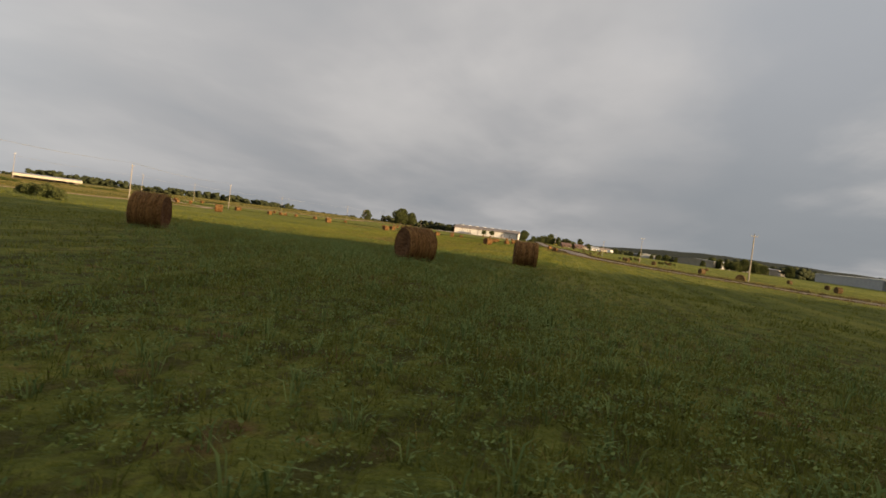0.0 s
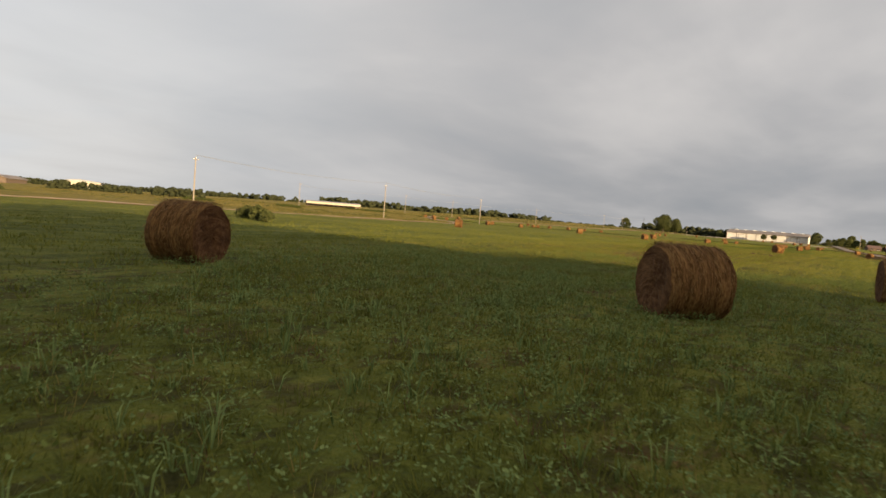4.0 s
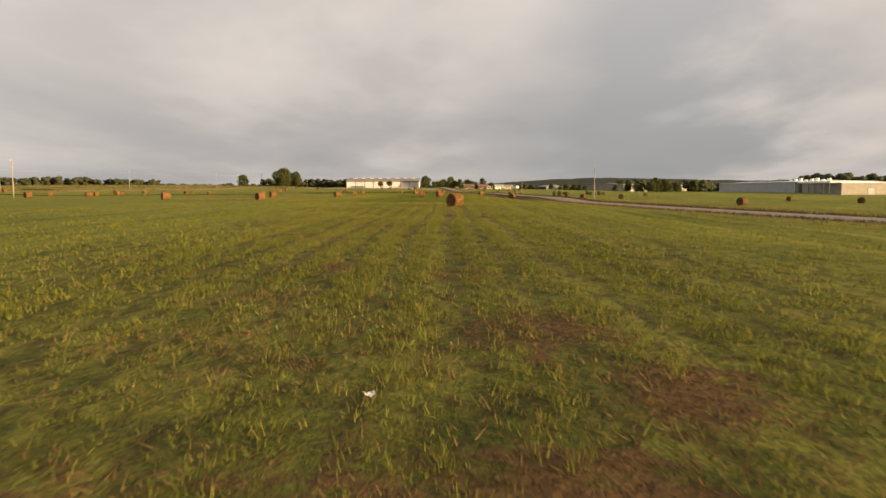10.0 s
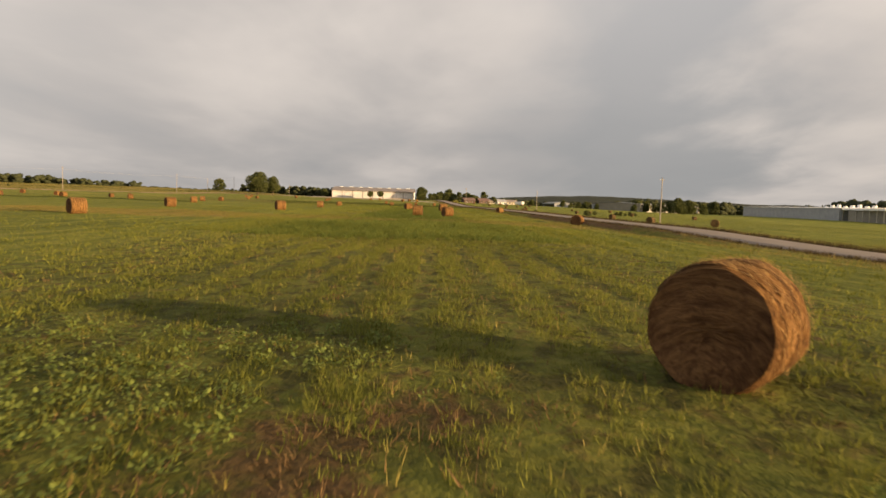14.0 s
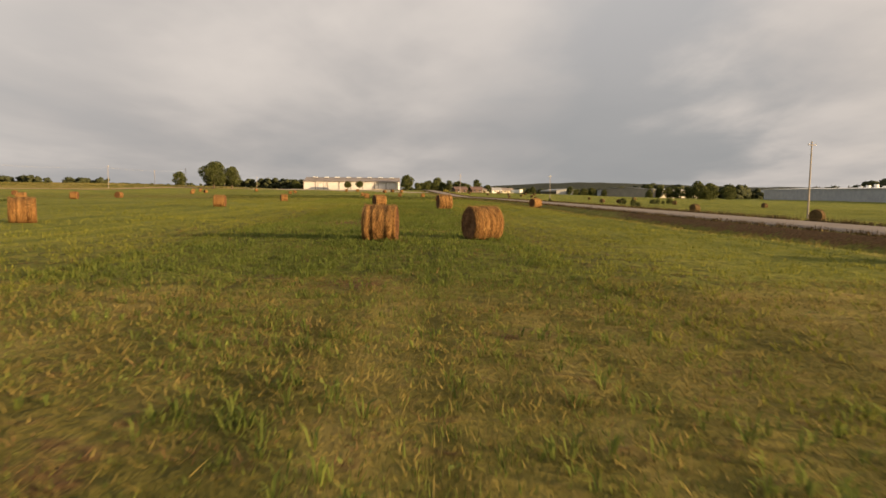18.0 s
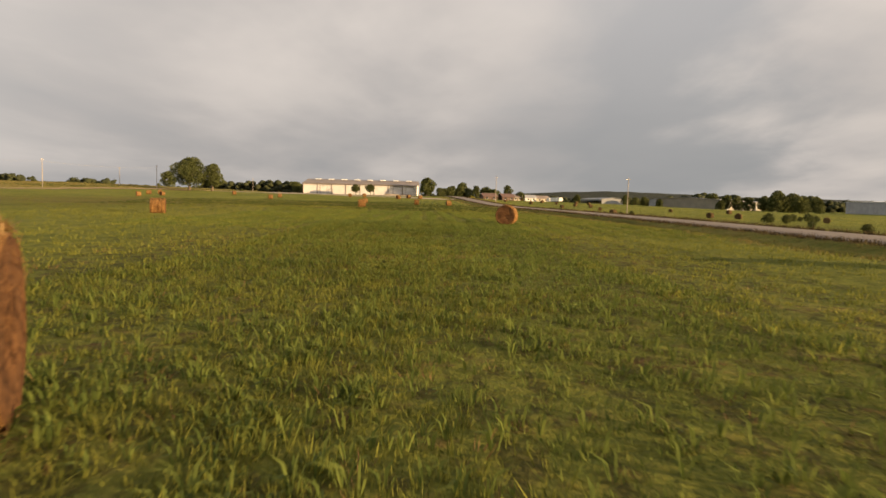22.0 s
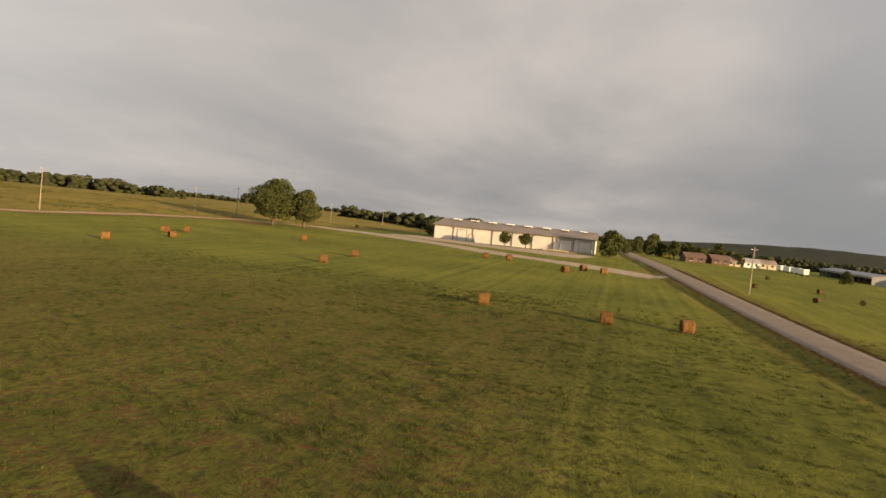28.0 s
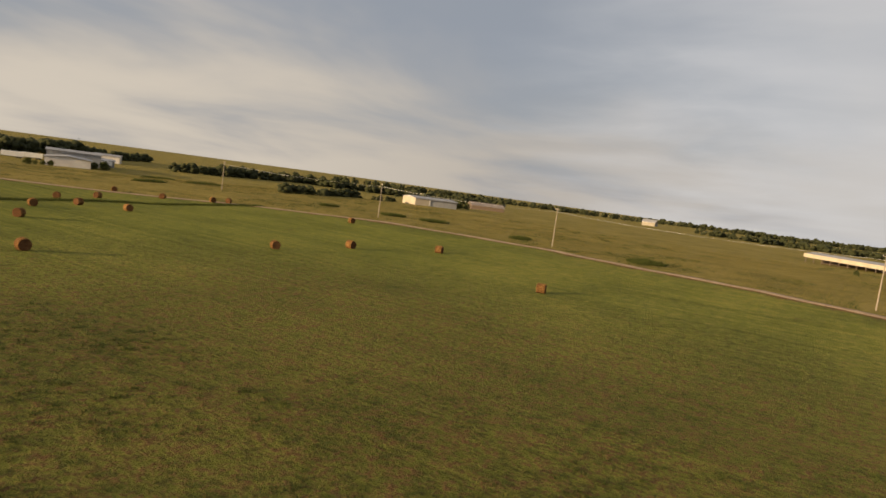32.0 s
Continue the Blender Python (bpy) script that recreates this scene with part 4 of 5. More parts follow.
def gable_bm(D, eave, rise, x0, x1):
    bm = bmesh.new()
    pts = [(0, -0.3), (D, -0.3), (D, eave), (D / 2, eave + rise - 0.05), (0, eave)]
    a = [bm.verts.new((x0, y, z)) for y, z in pts]
    b = [bm.verts.new((x1, y, z)) for y, z in pts]
    bm.faces.new(a[::-1])
    bm.faces.new(b)
    for i in range(5):
        j = (i + 1) % 5
        bm.faces.new((a[i], a[j], b[j], b[i]))
    bmesh.ops.recalc_face_normals(bm, faces=bm.faces)
    return bm


def ribbed(L, z0, z1, y, pitch, out):
    """A sheet-metal wall front at y, with upright ribs."""
    bm = box(bmesh.new(), 0, L, y, y + 0.22, z0, z1)
    n = int(L / pitch)
    for i in range(n + 1):
        x = min(L - 0.06, i * pitch)
        box(bm, x, x + 0.06, y - out, y, z0, z1)
    return bm


def hall(name, m, L, D, eave, rise, wall, roof, label, bays=0, ribs=1.2):
    """A metal hall with its front along x at y = 0."""
    ob = thing(name, m, label, "building")
    part("wall", ribbed(L, -0.3, eave, 0.0, ribs, 0.035), wall, ob)
    part("wall", boxed(0, L, D - 0.2, D, -0.3, eave), wall, ob)
    part("end_wall", gable_bm(D, eave, rise, 0.0, 0.2), wall, ob)
    part("end_wall", gable_bm(D, eave, rise, L - 0.2, L), wall, ob)
    part("roof", roof_bm(L, D, eave, rise), roof, ob)
    part("gutter", boxed(-0.5, L + 0.5, -0.72, -0.56, eave - 0.32, eave - 0.16, bevel=0.03), TRIM if bays else STEEL, ob)
    for i in range(bays + 1 if bays else 0):
        x = i * L / max(bays, 1)
        part("downpipe", boxed(x - 0.14, x + 0.14, -0.22, -0.03, 0.0, eave - 0.2, bevel=0.03), TRIM, ob, "brown post on the wall")
    return ob


def door_on(ob, x, w, h, mat, frame_mat, z0=0.0, y=-0.12):
    d = part("door", boxed(x, x + w, y, y + 0.08, z0, z0 + h, bevel=0.01), mat, ob)
    for a in (x - 0.14, x + w):
        part("door_frame", boxed(a, a + 0.14, y - 0.06, y + 0.08, z0, z0 + h + 0.14), frame_mat, d)
    part("door_frame", boxed(x, x + w, y - 0.06, y + 0.08, z0 + h, z0 + h + 0.14), frame_mat, d)
    return d


W0 = on(-75.0, 521.0, -0.1, 1)
warehouse = hall("warehouse", W0, 59.0, 34.0, 5.4, 2.6, WHITE, ROOF, "long white metal warehouse with brown posts and low brown roof", 8)
door_on(warehouse, 9.0, 3.4, 4.2, WHITE, TRIM)
door_on(warehouse, 13.4, 1.8, 2.6, WHITE, TRIM)
for x in (46.8, 53.5):
    door_on(warehouse, x, 4.2, 3.6, WHITE, TRIM, 0.8)
for i in range(8):
    x = 4 + i * 7.0
    part("skylight", boxed(x, x + 2.6, 12.0, 16.8, 7.85, 8.2, bevel=0.05), SKYLIGHT, warehouse, "white rooftop skylight box")
ramp = thing("loading_ramp", W0 @ pose(42.5, -3.0, 0), "white concrete loading ramp at the warehouse", "ramp")
part("slab", boxed(0, 14.0, 0.0, 2.7, -0.2, 0.8, bevel=0.03), GRAVEL, ramp)
part("ramp_wall", boxed(-1.2, 0.0, 0.0, 2.7, -0.2, 0.5, bevel=0.05), WHITE, ramp)

strip("yard", [(-112, 498), (-92, 496), (-70, 484), (-46, 466), (-28, 459), (-12, 451), (4, 440)], 11.0, GRAVEL, 0.09, "pale gravel drive before the warehouse", "yard")
strip("yard_apron", [(-84, 512), (-62, 506), (-38, 499), (-14, 494)], 24.0, GRAVEL, 0.075, "pale gravel yard along the warehouse", "yard")

# the pale industrial buildings across the road
cream = hall("factory", on(170, 590, 0, 55), 215.0, 40.0, 6.5, 1.2, TAN, ROOFGREY, "long cream industrial hall with low grey roof", 0, 3.0)
for i in range(6):
    part("door", boxed(20 + i * 33, 24 + i * 33, -0.2, -0.06, 0, 3.6), GREYWALL, cream, "grey loading door")
hall("factory", on(150, 622, 0, 32), 24.0, 18.0, 5.5, 1.0, GREYWALL, ROOFGREY, "small grey metal hall in the sun", 0, 2.4)
hall("factory", on(392, 830, 0, 30), 40.0, 30.0, 9.0, 1.0, WHITE, ROOFGREY, "white industrial building among trees", 0, 3.0)
grey_hall = hall("factory", on(280, 642, 0, -92), 152.0, 62.0, 8.2, 1.0, GREYWALL, SKYLIGHT, "long grey metal hall with white roof edge", 0, 4.0)
for i in range(8):
    part("roof_vent", rod(bmesh.new(), (62 + i * 9.0, 40, 8.6), (62 + i * 9.0, 40, 10.6 + 0.6 * (i % 3)), 1.6, 1.5, 10), SKYLIGHT, grey_hall, "white rooftop vent")
canopy = thing("loading_canopy", on(276, 490, 0, -92), "open loading canopy with cream posts beside the grey hall", "canopy")
part("roof", boxed(0, 46, 0, 30, 7.2, 8.5, bevel=0.1), SKYLIGHT, canopy)
part("back_wall", boxed(0, 46, 14, 14.3, -0.3, 7.2), TAN, canopy)
# near-black slab on the closed wall, in place of an unlit doorway
part("doorway", boxed(6, 12, 13.8, 13.98, 0, 6.0), DARK, canopy, "dark panel standing for the doorway's unlit inside")
for i in range(7):
    part("post", boxed(1 + i * 7.2, 1.5 + i * 7.2, 0.3, 0.8, -0.3, 7.2), CREAM, canopy)
cream_hall = hall("factory", on(280, 440, 0, 6), 95.0, 42.0, 8.4, 0.8, TAN, SKYLIGHT, "tall cream industrial hall with pale roof", 0, 4.0)
for x in (20, 46):
    door_on(cream_hall, x, 5.0, 4.5, GREYWALL, TRIM)

# the long barn and the trailers east of the road
long_barn = thing("barn", on(109, 721, 0, -93), "long low open-fronted barn with pale grey roof", "barn")
part("roof", roof_bm(100, 16, 4.0, 1.2), ROOFGREY, long_barn)
part("wall", boxed(0, 100, 15.8, 16, -0.3, 4.0), TRIM, long_barn)
part("end_wall", gable_bm(16, 4.0, 1.2, 0.0, 0.2), GREYWALL, long_barn)
part("end_wall", gable_bm(16, 4.0, 1.2, 99.8, 100.0), GREYWALL, long_barn)
part("fascia", boxed(0, 100, -0.1, 0.1, 3.1, 3.9), GREYWALL, long_barn)
for i in range(11):
    part("post", boxed(0.3 + i * 9.9, 0.6 + i * 9.9, 0.1, 0.4, -0.3, 3.6), TRIM, long_barn)


def trailer(x, y, turn, length, label):
    ob = thing("trailer", on(x, y, 0, turn), label, "trailer", "trailers east of the road")
    part("box_body", boxed(0, length, -1.2, 1.2, 0.9, 3.4, bevel=0.06), SKYLIGHT, ob)
    part("chassis", boxed(0.2, length - 0.2, -1.0, 1.0, 0.7, 0.88), DARK, ob)
    for wx in (length - 1.2, length - 2.4):
        for wy in (-1.1, 0.85):
            part("wheel", rod(bmesh.new(), (wx, wy, 0.48), (wx, wy + 0.25, 0.48), 0.48, 0.48, 12), RUBBER, ob)
    return ob


for i in range(4):
    trailer(76 - i * 0.5, 672 - i * 17, -85 + (i % 3) * 6, 7.0, "white box trailer parked in a row by the barn")
for x, y in ((-201, -20), (-216, -30), (-251, -23)):
    trailer(x, y, 150, 9.5, "white box trailer parked beside the farm halls")


def small_house(x, y, turn, L, D, wall, roof, label):
    ob = thing("house", on(x, y, 0, turn), label, "house", "houses east of the road")
    part("wall", boxed(0, L, 0, D, -0.3, 2.8), wall, ob)
    part("end_wall", gable_bm(D, 2.8, 1.9, -0.05, 0.15), wall, ob)
    part("end_wall", gable_bm(D, 2.8, 1.9, L - 0.15, L + 0.05), wall, ob)
    part("roof", roof_bm(L, D, 2.8, 2.0), roof, ob)
    for q in (0.2, 0.7):
        wn = part("window", boxed(L * q, L * q + 1.4, -0.06, 0.04, 1.0, 2.2), GLASS, ob)
        part("sill", boxed(L * q - 0.1, L * q + 1.5, -0.14, 0.02, 0.88, 0.99), SKYLIGHT, wn)
    part("door", boxed(L * 0.45, L * 0.45 + 1.0, -0.07, 0.04, 0, 2.1), TRIM, ob)
    return ob


small_house(47, 652, 12, 7, 7, CREAM, ROOF, "small pale house with a brown roof")
small_house(58, 668, 20, 9, 7, WHITE, ROOFGREY, "small white house with a grey roof")
small_house(69, 690, 15, 11, 8, CREAM, ROOF, "small cream house with a brown roof beside trees")

# west of the track
shed = thing("long_shed", on(-370, 333.5, 0, 48), "long open-sided shed with pale yellow fascia and posts", "shed")
part("roof", roof_bm(44, 11, 3.9, 0.9), ROOFGREY, shed)
part("fascia", boxed(-0.6, 44.6, -0.78, -0.62, 2.3, 4.05), CREAM, shed)
for i in range(11):
    part("post", boxed(0.3 + i * 4.3, 0.55 + i * 4.3, -0.35, 0.0, -0.4, 3.7), TRIM, shed)
part("wall", boxed(0, 44, 10.8, 11, -0.4, 3.9), TRIM, shed)

h1 = hall("farm_hall", on(-337, 140, -0.2, 145), 26.0, 19.0, 4.3, 0.9, GREYWALL, ROOFGREY, "grey metal farm hall with a sunlit cream end in the meadow", 0, 2.5)
part("panel", boxed(0, 8.5, -0.3, -0.08, 0, 4.1), CREAM, h1, "cream front panel")
part("panel", boxed(-0.2, -0.06, 0.1, 18.9, 0, 4.1), CREAM, h1, "sunlit cream end panel")
part("corner_post", boxed(8.5, 8.9, -0.36, -0.06, 0, 4.2), SKYLIGHT, h1, "white corner post")
hall("barn", on(-424, 131, 0, 128), 23.0, 14.0, 3.0, 1.8, TRIM, ROOF, "low open barn with a pale sagging roof", 0, 2.5)
hall("barn", on(-790, 165, 0, 85), 15.0, 11.0, 4.0, 3.0, TAN, ROOFGREY, "far pale barn with a steep grey roof", 0, 2.0)
# the farmstead beyond the field's south-western corner
hall("farm_hall", on(-219, 26, -0.1, 239), 27.0, 19.5, 3.9, 1.1, WHITE, ROOFGREY, "pale blue-grey metal farm hall at the field's end", 0, 1.6)
hall("farm_hall", on(-218, -11, -0.1, 150), 25.0, 26.0, 6.8, 0.8, GREYWALL, ROOFGREY, "larger mauve-grey metal hall behind the pale one", 0, 2.5)
hall("farm_hall", on(-242, -28, -0.1, 150), 21.0, 15.0, 3.7, 0.7, GREYWALL, ROOFGREY, "low grey lean-to hall beside the larger one", 0, 2.5)
hall("farm_hall", on(-301, -102, -0.1, 140), 16.0, 12.0, 4.8, 0.9, WHITE, ROOFGREY, "small white hall beyond the farmstead", 0, 2.5)

# red house by the road and the yellow truck
small_house(25, 634, 14, 10, 9, BRICK, REDROOF, "low brown brick house with a dark reddish roof")
small_house(39, 646, 16, 9, 8, BRICK, REDROOF, "low reddish brick house beside its twin")

truck = thing("truck", on(16.4, 655, 0, 62), "bright yellow truck parked by the road", "truck")
part("cab", boxed(0, 1.9, -1.1, 1.1, 0.6, 2.7, bevel=0.15), YELLOW, truck)
part("bed", boxed(2.0, 6.4, -1.15, 1.15, 0.7, 2.2, bevel=0.08), YELLOW, truck)
part("windscreen", boxed(-0.03, 0.2, -0.9, 0.9, 1.7, 2.4), GLASS, truck)
for x in (1.0, 4.4, 5.5):
    for y in (-1.05, 0.8):
        part("wheel", rod(bmesh.new(), (x, y, 0.45), (x, y + 0.25, 0.45), 0.45, 0.45, 14), RUBBER, truck)

# ---- grass ----


def tufts(name, xy, per, height, width, lean, reach, seed, mat, label, category="grass"):
    """Tufts of pointed blades at the points xy: per blades a tuft, one triangle each, leaning outwards."""
    rng = np.random.RandomState(seed)
    base = np.c_[xy, land(xy[:, 0], xy[:, 1]) - 0.01]
    n = len(base) * per
    p = np.repeat(base, per, 0)
    hh = np.repeat(height, per)
    a = rng.uniform(0, 2 * np.pi, n)
    d = np.stack([np.cos(a), np.sin(a), np.zeros(n)], -1)
    p += d * (reach * np.sqrt(rng.uniform(0, 1, n)))[:, None]
    a2 = rng.uniform(0, np.pi, n)
    s = np.stack([np.cos(a2), np.sin(a2), np.zeros(n)], -1) * (width * rng.uniform(0.6, 1.4, n) * 0.5)[:, None]
    h = hh * rng.uniform(0.5, 1.2, n)
    tip = p + d * (h * lean * rng.uniform(0.2, 1.5, n))[:, None]
    tip[:, 2] += h
    v = np.stack([p - s, p + s, tip], 1).reshape(-1, 3)
    ob = new(name, raw_mesh(name, v, np.arange(3 * n).reshape(-1, 3), mat))
    return tagged(ob, label, category, kind="stuff")


def bent_leaves(name, xy, per, height, width, seed, mat, label):
    """Tufts of long leaves that rise and then bend over: three triangles each."""
    rng = np.random.RandomState(seed)
    p = np.repeat(np.c_[xy, land(xy[:, 0], xy[:, 1]) - 0.01], per, 0)
    n = len(p)
    h = np.repeat(height, per) * rng.uniform(0.6, 1.15, n)
    a = rng.uniform(0, 2 * np.pi, n)
    d = np.stack([np.cos(a), np.sin(a), np.zeros(n)], -1)
    p = p + d * rng.uniform(0, 0.05, n)[:, None]
    s = np.stack([-np.sin(a), np.cos(a), np.zeros(n)], -1) * (width * rng.uniform(0.6, 1.3, n) * 0.5)[:, None]
    up = np.array([0, 0, 1.0])
    bend = rng.uniform(0.25, 0.9, n)
    mid = p + d * (h * 0.22)[:, None] + up * (h * 0.62)[:, None]
    tip = mid + d * (h * bend)[:, None] + up * (h * (0.42 - 0.45 * bend))[:, None]
    v = np.stack([p - s * 0.7, p + s * 0.7, mid + s, mid - s, tip], 1).reshape(-1, 3)
    i = np.arange(n)[:, None] * 5
    f = np.concatenate([i + (0, 1, 2), i + (0, 2, 3), i + (3, 2, 4)], 1).reshape(-1, 3)
    return tagged(new(name, raw_mesh(name, v, f, mat)), label, "grass", kind="stuff")


def lumps(xy, scale, z):
    """Slow noise at the points, for patches of longer and shorter growth."""
    k = xy * scale
    return np.sin(k[:, 0] * 1.7 + np.sin(k[:, 1] * 1.3 + z) * 1.6 + z) * np.sin(k[:, 1] * 1.9 + np.sin(k[:, 0] * 1.1 - z) * 1.7 + 2 * z)


def scatter(count, inner, outer, seed, ys):
    """Points on both sides of the flight line, between two distances from it, thinning outwards."""
    rng = np.random.RandomState(seed)
    y = rng.uniform(*ys, count)
    q = rng.uniform(0, 1, count) ** 1.25
    x = np.interp(y, *FLIGHT) + rng.choice([-1, 1], count) * (inner + (outer - inner) * q)
    xy = np.stack([x, y], -1)
    keep = (np.abs(across(x, y)) > 4.0) & (track_side(x, y) < -2) & (rng.uniform(0, 1, count) > 0.82 * bare_at(x, y))
    return xy[keep]


def leafy_plants(name, xy, leaves, height, size, seed, mat, label):
    """Low broad-leaved plants: folded leaves set round a short stem, facing up and outwards."""
    rng = np.random.RandomState(seed)
    base = np.repeat(np.c_[xy, land(xy[:, 0], xy[:, 1])], leaves, 0)
    hh = np.repeat(height, leaves)
    n = len(base)
    a = rng.uniform(0, 2 * np.pi, n)
    out = np.stack([np.cos(a), np.sin(a), np.zeros(n)], -1)
    p = base + out * (hh * rng.uniform(0.05, 0.55, n))[:, None]
    p[:, 2] += hh * rng.uniform(0.25, 1.0, n)
    d = out + np.stack([rng.normal(0, 0.3, n), rng.normal(0, 0.3, n), rng.normal(0.25, 0.45, n)], -1)
    d /= np.linalg.norm(d, axis=1)[:, None]
    side = np.cross(d, (0, 0, 1.0)) + rng.normal(0, 0.2, (n, 3))
    side /= np.linalg.norm(side, axis=1)[:, None]
    s = (size * rng.uniform(0.6, 1.4, n))[:, None]
    drop = np.array([0, 0, -0.12])
    rim = [(0.0, 0.0), (0.28, 0.27), (0.66, 0.26), (1.0, 0.0), (0.66, -0.26), (0.28, -0.27)]
    v = np.stack([p + d * s * q + side * s * w + drop * s * abs(w) * 3 for q, w in rim], 1).reshape(-1, 3)
    i = np.arange(n)[:, None] * 6
    f = np.concatenate([i + (0, 3, 1), i + (1, 3, 2), i + (0, 5, 3), i + (5, 4, 3)], 1).reshape(-1, 3)
    return tagged(new(name, raw_mesh(name, v, f, mat)), label, "weeds", kind="stuff")


def rank(xy):
    """Where the field is overgrown with broad-leaved weeds: the start, a belt halfway and a few patches."""
    x, y = xy.T
    belt = step(84, 90, y) * step(110, 104, y)
    patch = sum(step(r, 0.4 * r, np.hypot(x - cx, y - cy)) for cx, cy, r in ((0.2, 54.0, 2.4), (-1.0, 56.0, 3.0), (1.6, 57.0, 1.6), (2.0, 200.0, 7.0), (6.0, 195.0, 6.0), (7.0, -19.0, 4.0), (16.0, -32.0, 6.0), (17.5, -25.5, 5.5)))
    return np.clip(step(-27, -40, y) + belt + patch, 0, 1)


def field_grass():
    rng = np.random.RandomState(77)
    green = "short green mown grass of the hay field"
    # upright blades by the flight line, in clumps with dark gaps between them
    xy = scatter(250000, 0, 6.5, 1, (-80, 232))
    clump = 0.5 * lumps(xy, 3.4, 1.0) + 0.4 * lumps(xy, 1.1, 5.0) + 0.3 * lumps(xy, 0.3, 2.0)
    band = step(106, 110, xy[:, 1]) * step(127, 121, xy[:, 1])
    row = np.sin(4.6 * xy[:, 0] + 0.8 * np.sin(0.11 * xy[:, 1]) + 0.7 * lumps(xy, 0.5, 3.0))
    dark_row = np.clip(-row - 0.1, 0, 1) * step(-40, -25, xy[:, 1]) * step(84, 70, xy[:, 1])
    keep = clump + rng.normal(0, 0.5, len(xy)) > -0.45 + 0.7 * band + 2.4 * dark_row
    xy, clump = xy[keep], clump[keep]
    h = 0.075 + 0.05 * np.clip(clump, 0, 1) + 0.085 * rng.uniform(0, 1, len(xy)) ** 2
    far_up = step(155, 166, xy[:, 1] + 4 * lumps(xy, 0.4, 6.0)) * step(4, -1, xy[:, 0] + 2 * lumps(xy, 0.3, 9.0))
    lush = (xy[:, 1] + 6 * lumps(xy, 0.2, 4.0) > 84) & (far_up < 0.5)
    h = np.where(lush, 0.78 * h, h)
    for which, mat, seed in ((~lush, BLADE, 2), (lush, LUSH, 62)):
        tufts("grass", xy[which], 4, h[which], 0.014, 0.45, 0.08, seed, mat, green)
    # the lower sward between them
    tufts("grass", xy[::2], 5, 0.6 * h[::2], 0.020, 1.5, 0.12, 52, SWARD, green)
    # longer bent leaves in the lusher half
    xy = scatter(44000, 0, 6.5, 71, (84, 228))
    clump = 0.6 * lumps(xy, 1.4, 3.0) + 0.4 * lumps(xy, 0.5, 8.0)
    xy = xy[clump + rng.normal(0, 0.35, len(xy)) > 0.05 + 0.5 * step(106, 110, xy[:, 1]) * step(127, 121, xy[:, 1])]
    bent_leaves("long_grass", xy, 5, rng.uniform(0.12, 0.25, len(xy)), 0.021, 72, LUSH, "longer bending green grass leaves in the hay field")
    xy = scatter(5500, 0, 9, 73, (82, 110))
    bent_leaves("long_grass", xy, 7, rng.uniform(0.16, 0.30, len(xy)), 0.022, 74, LUSH, "rank bending green grass leaves among the weeds")
    xy = scatter(48000, 5.5, 16, 3, (-85, 300))
    clump = 0.6 * lumps(xy, 1.6, 2.0) + 0.4 * lumps(xy, 0.4, 6.0)
    xy = xy[clump + rng.normal(0, 0.4, len(xy)) > -0.35]
    tufts("grass", xy, 8, 0.07 + rng.uniform(0, 0.09, len(xy)), 0.032, 0.7, 0.2, 4, OUTER, green)
    xy = scatter(15000, 15, 36, 33, (-85, 300))
    tufts("grass", xy, 7, 0.08 + rng.uniform(0, 0.10, len(xy)), 0.05, 0.9, 0.28, 34, OUTER, green)
    # rows of greener growth before the northern end
    xy = scatter(30000, 0, 18, 29, (218, 275))
    row = np.sin(4.2 * xy[:, 0] + 0.15 * xy[:, 1] + 0.8 * lumps(xy, 0.4, 3.0))
    xy = xy[row + 0.5 * lumps(xy, 1.3, 5.0) + rng.normal(0, 0.3, len(xy)) > 0.25]
    tufts("grass", xy, 12, rng.uniform(0.08, 0.18, len(xy)), 0.022, 0.8, 0.16, 30, LUSH, "rows of greener grass in the hay field")
    # single dark tussocks at the northern end, thicker in some stretches
    xy = scatter(23000, 0, 50, 23, (252, 378))
    xy = xy[0.5 * lumps(xy, 0.8, 4.0) + 0.6 * lumps(xy, 0.22, 1.0) + rng.normal(0, 0.45, len(xy)) > 0.1 + 1.2 * step(300, 262, xy[:, 1])]
    tufts("grass", xy, 22, rng.uniform(0.10, 0.26, len(xy)), 0.035, 0.9, 0.2, 24, TUSSOCK, "low dark green tussocks in the hay field")
    xy = scatter(36000, 0, 45, 27, (222, 372))
    tufts("grass", xy, 6, rng.uniform(0.05, 0.10, len(xy)), 0.035, 1.3, 0.3, 28, SWARD, green)
    xy = np.stack([rng.uniform(-185, 24, 44000), rng.uniform(-90, 500, 44000)], -1)
    off = np.abs(xy[:, 0] - np.interp(xy[:, 1], *FLIGHT))
    xy = xy[(track_side(*xy.T) < -3) & (np.abs(across(*xy.T)) > 4.5) & ((off > 28) | (xy[:, 1] > 335)) & (bare_at(*xy.T) < 0.3)]
    tufts("grass", xy, 5, rng.uniform(0.07, 0.14, len(xy)), 0.05, 1.2, 0.7, 5, SWARD, "green grass across the wide hay field")
    # a strip of longer dark growth across the south-western field
    x = rng.uniform(-162, -60, 5200)
    y = np.interp(x, [-160, -130, -112, -94, -60], [198, 199.6, 198, 204, 214]) + rng.normal(0, 1.0, 5200)
    tufts("long_grass", np.stack([x, y], -1), 7, rng.uniform(0.15, 0.4, 5200), 0.06, 0.7, 0.4, 25, TUSSOCK, "strip of longer dark green grass across the field")
    xy = scatter(11000, 0, 12, 6, (-78, 110))
    tufts("dry_grass", xy, 4, rng.uniform(0.09, 0.2, len(xy)), 0.010, 0.4, 0.12, 7, STRAWBLADE, "dry yellow stubble among the grass")
    xy = scatter(26000, 0, 10, 16, (-78, 225))
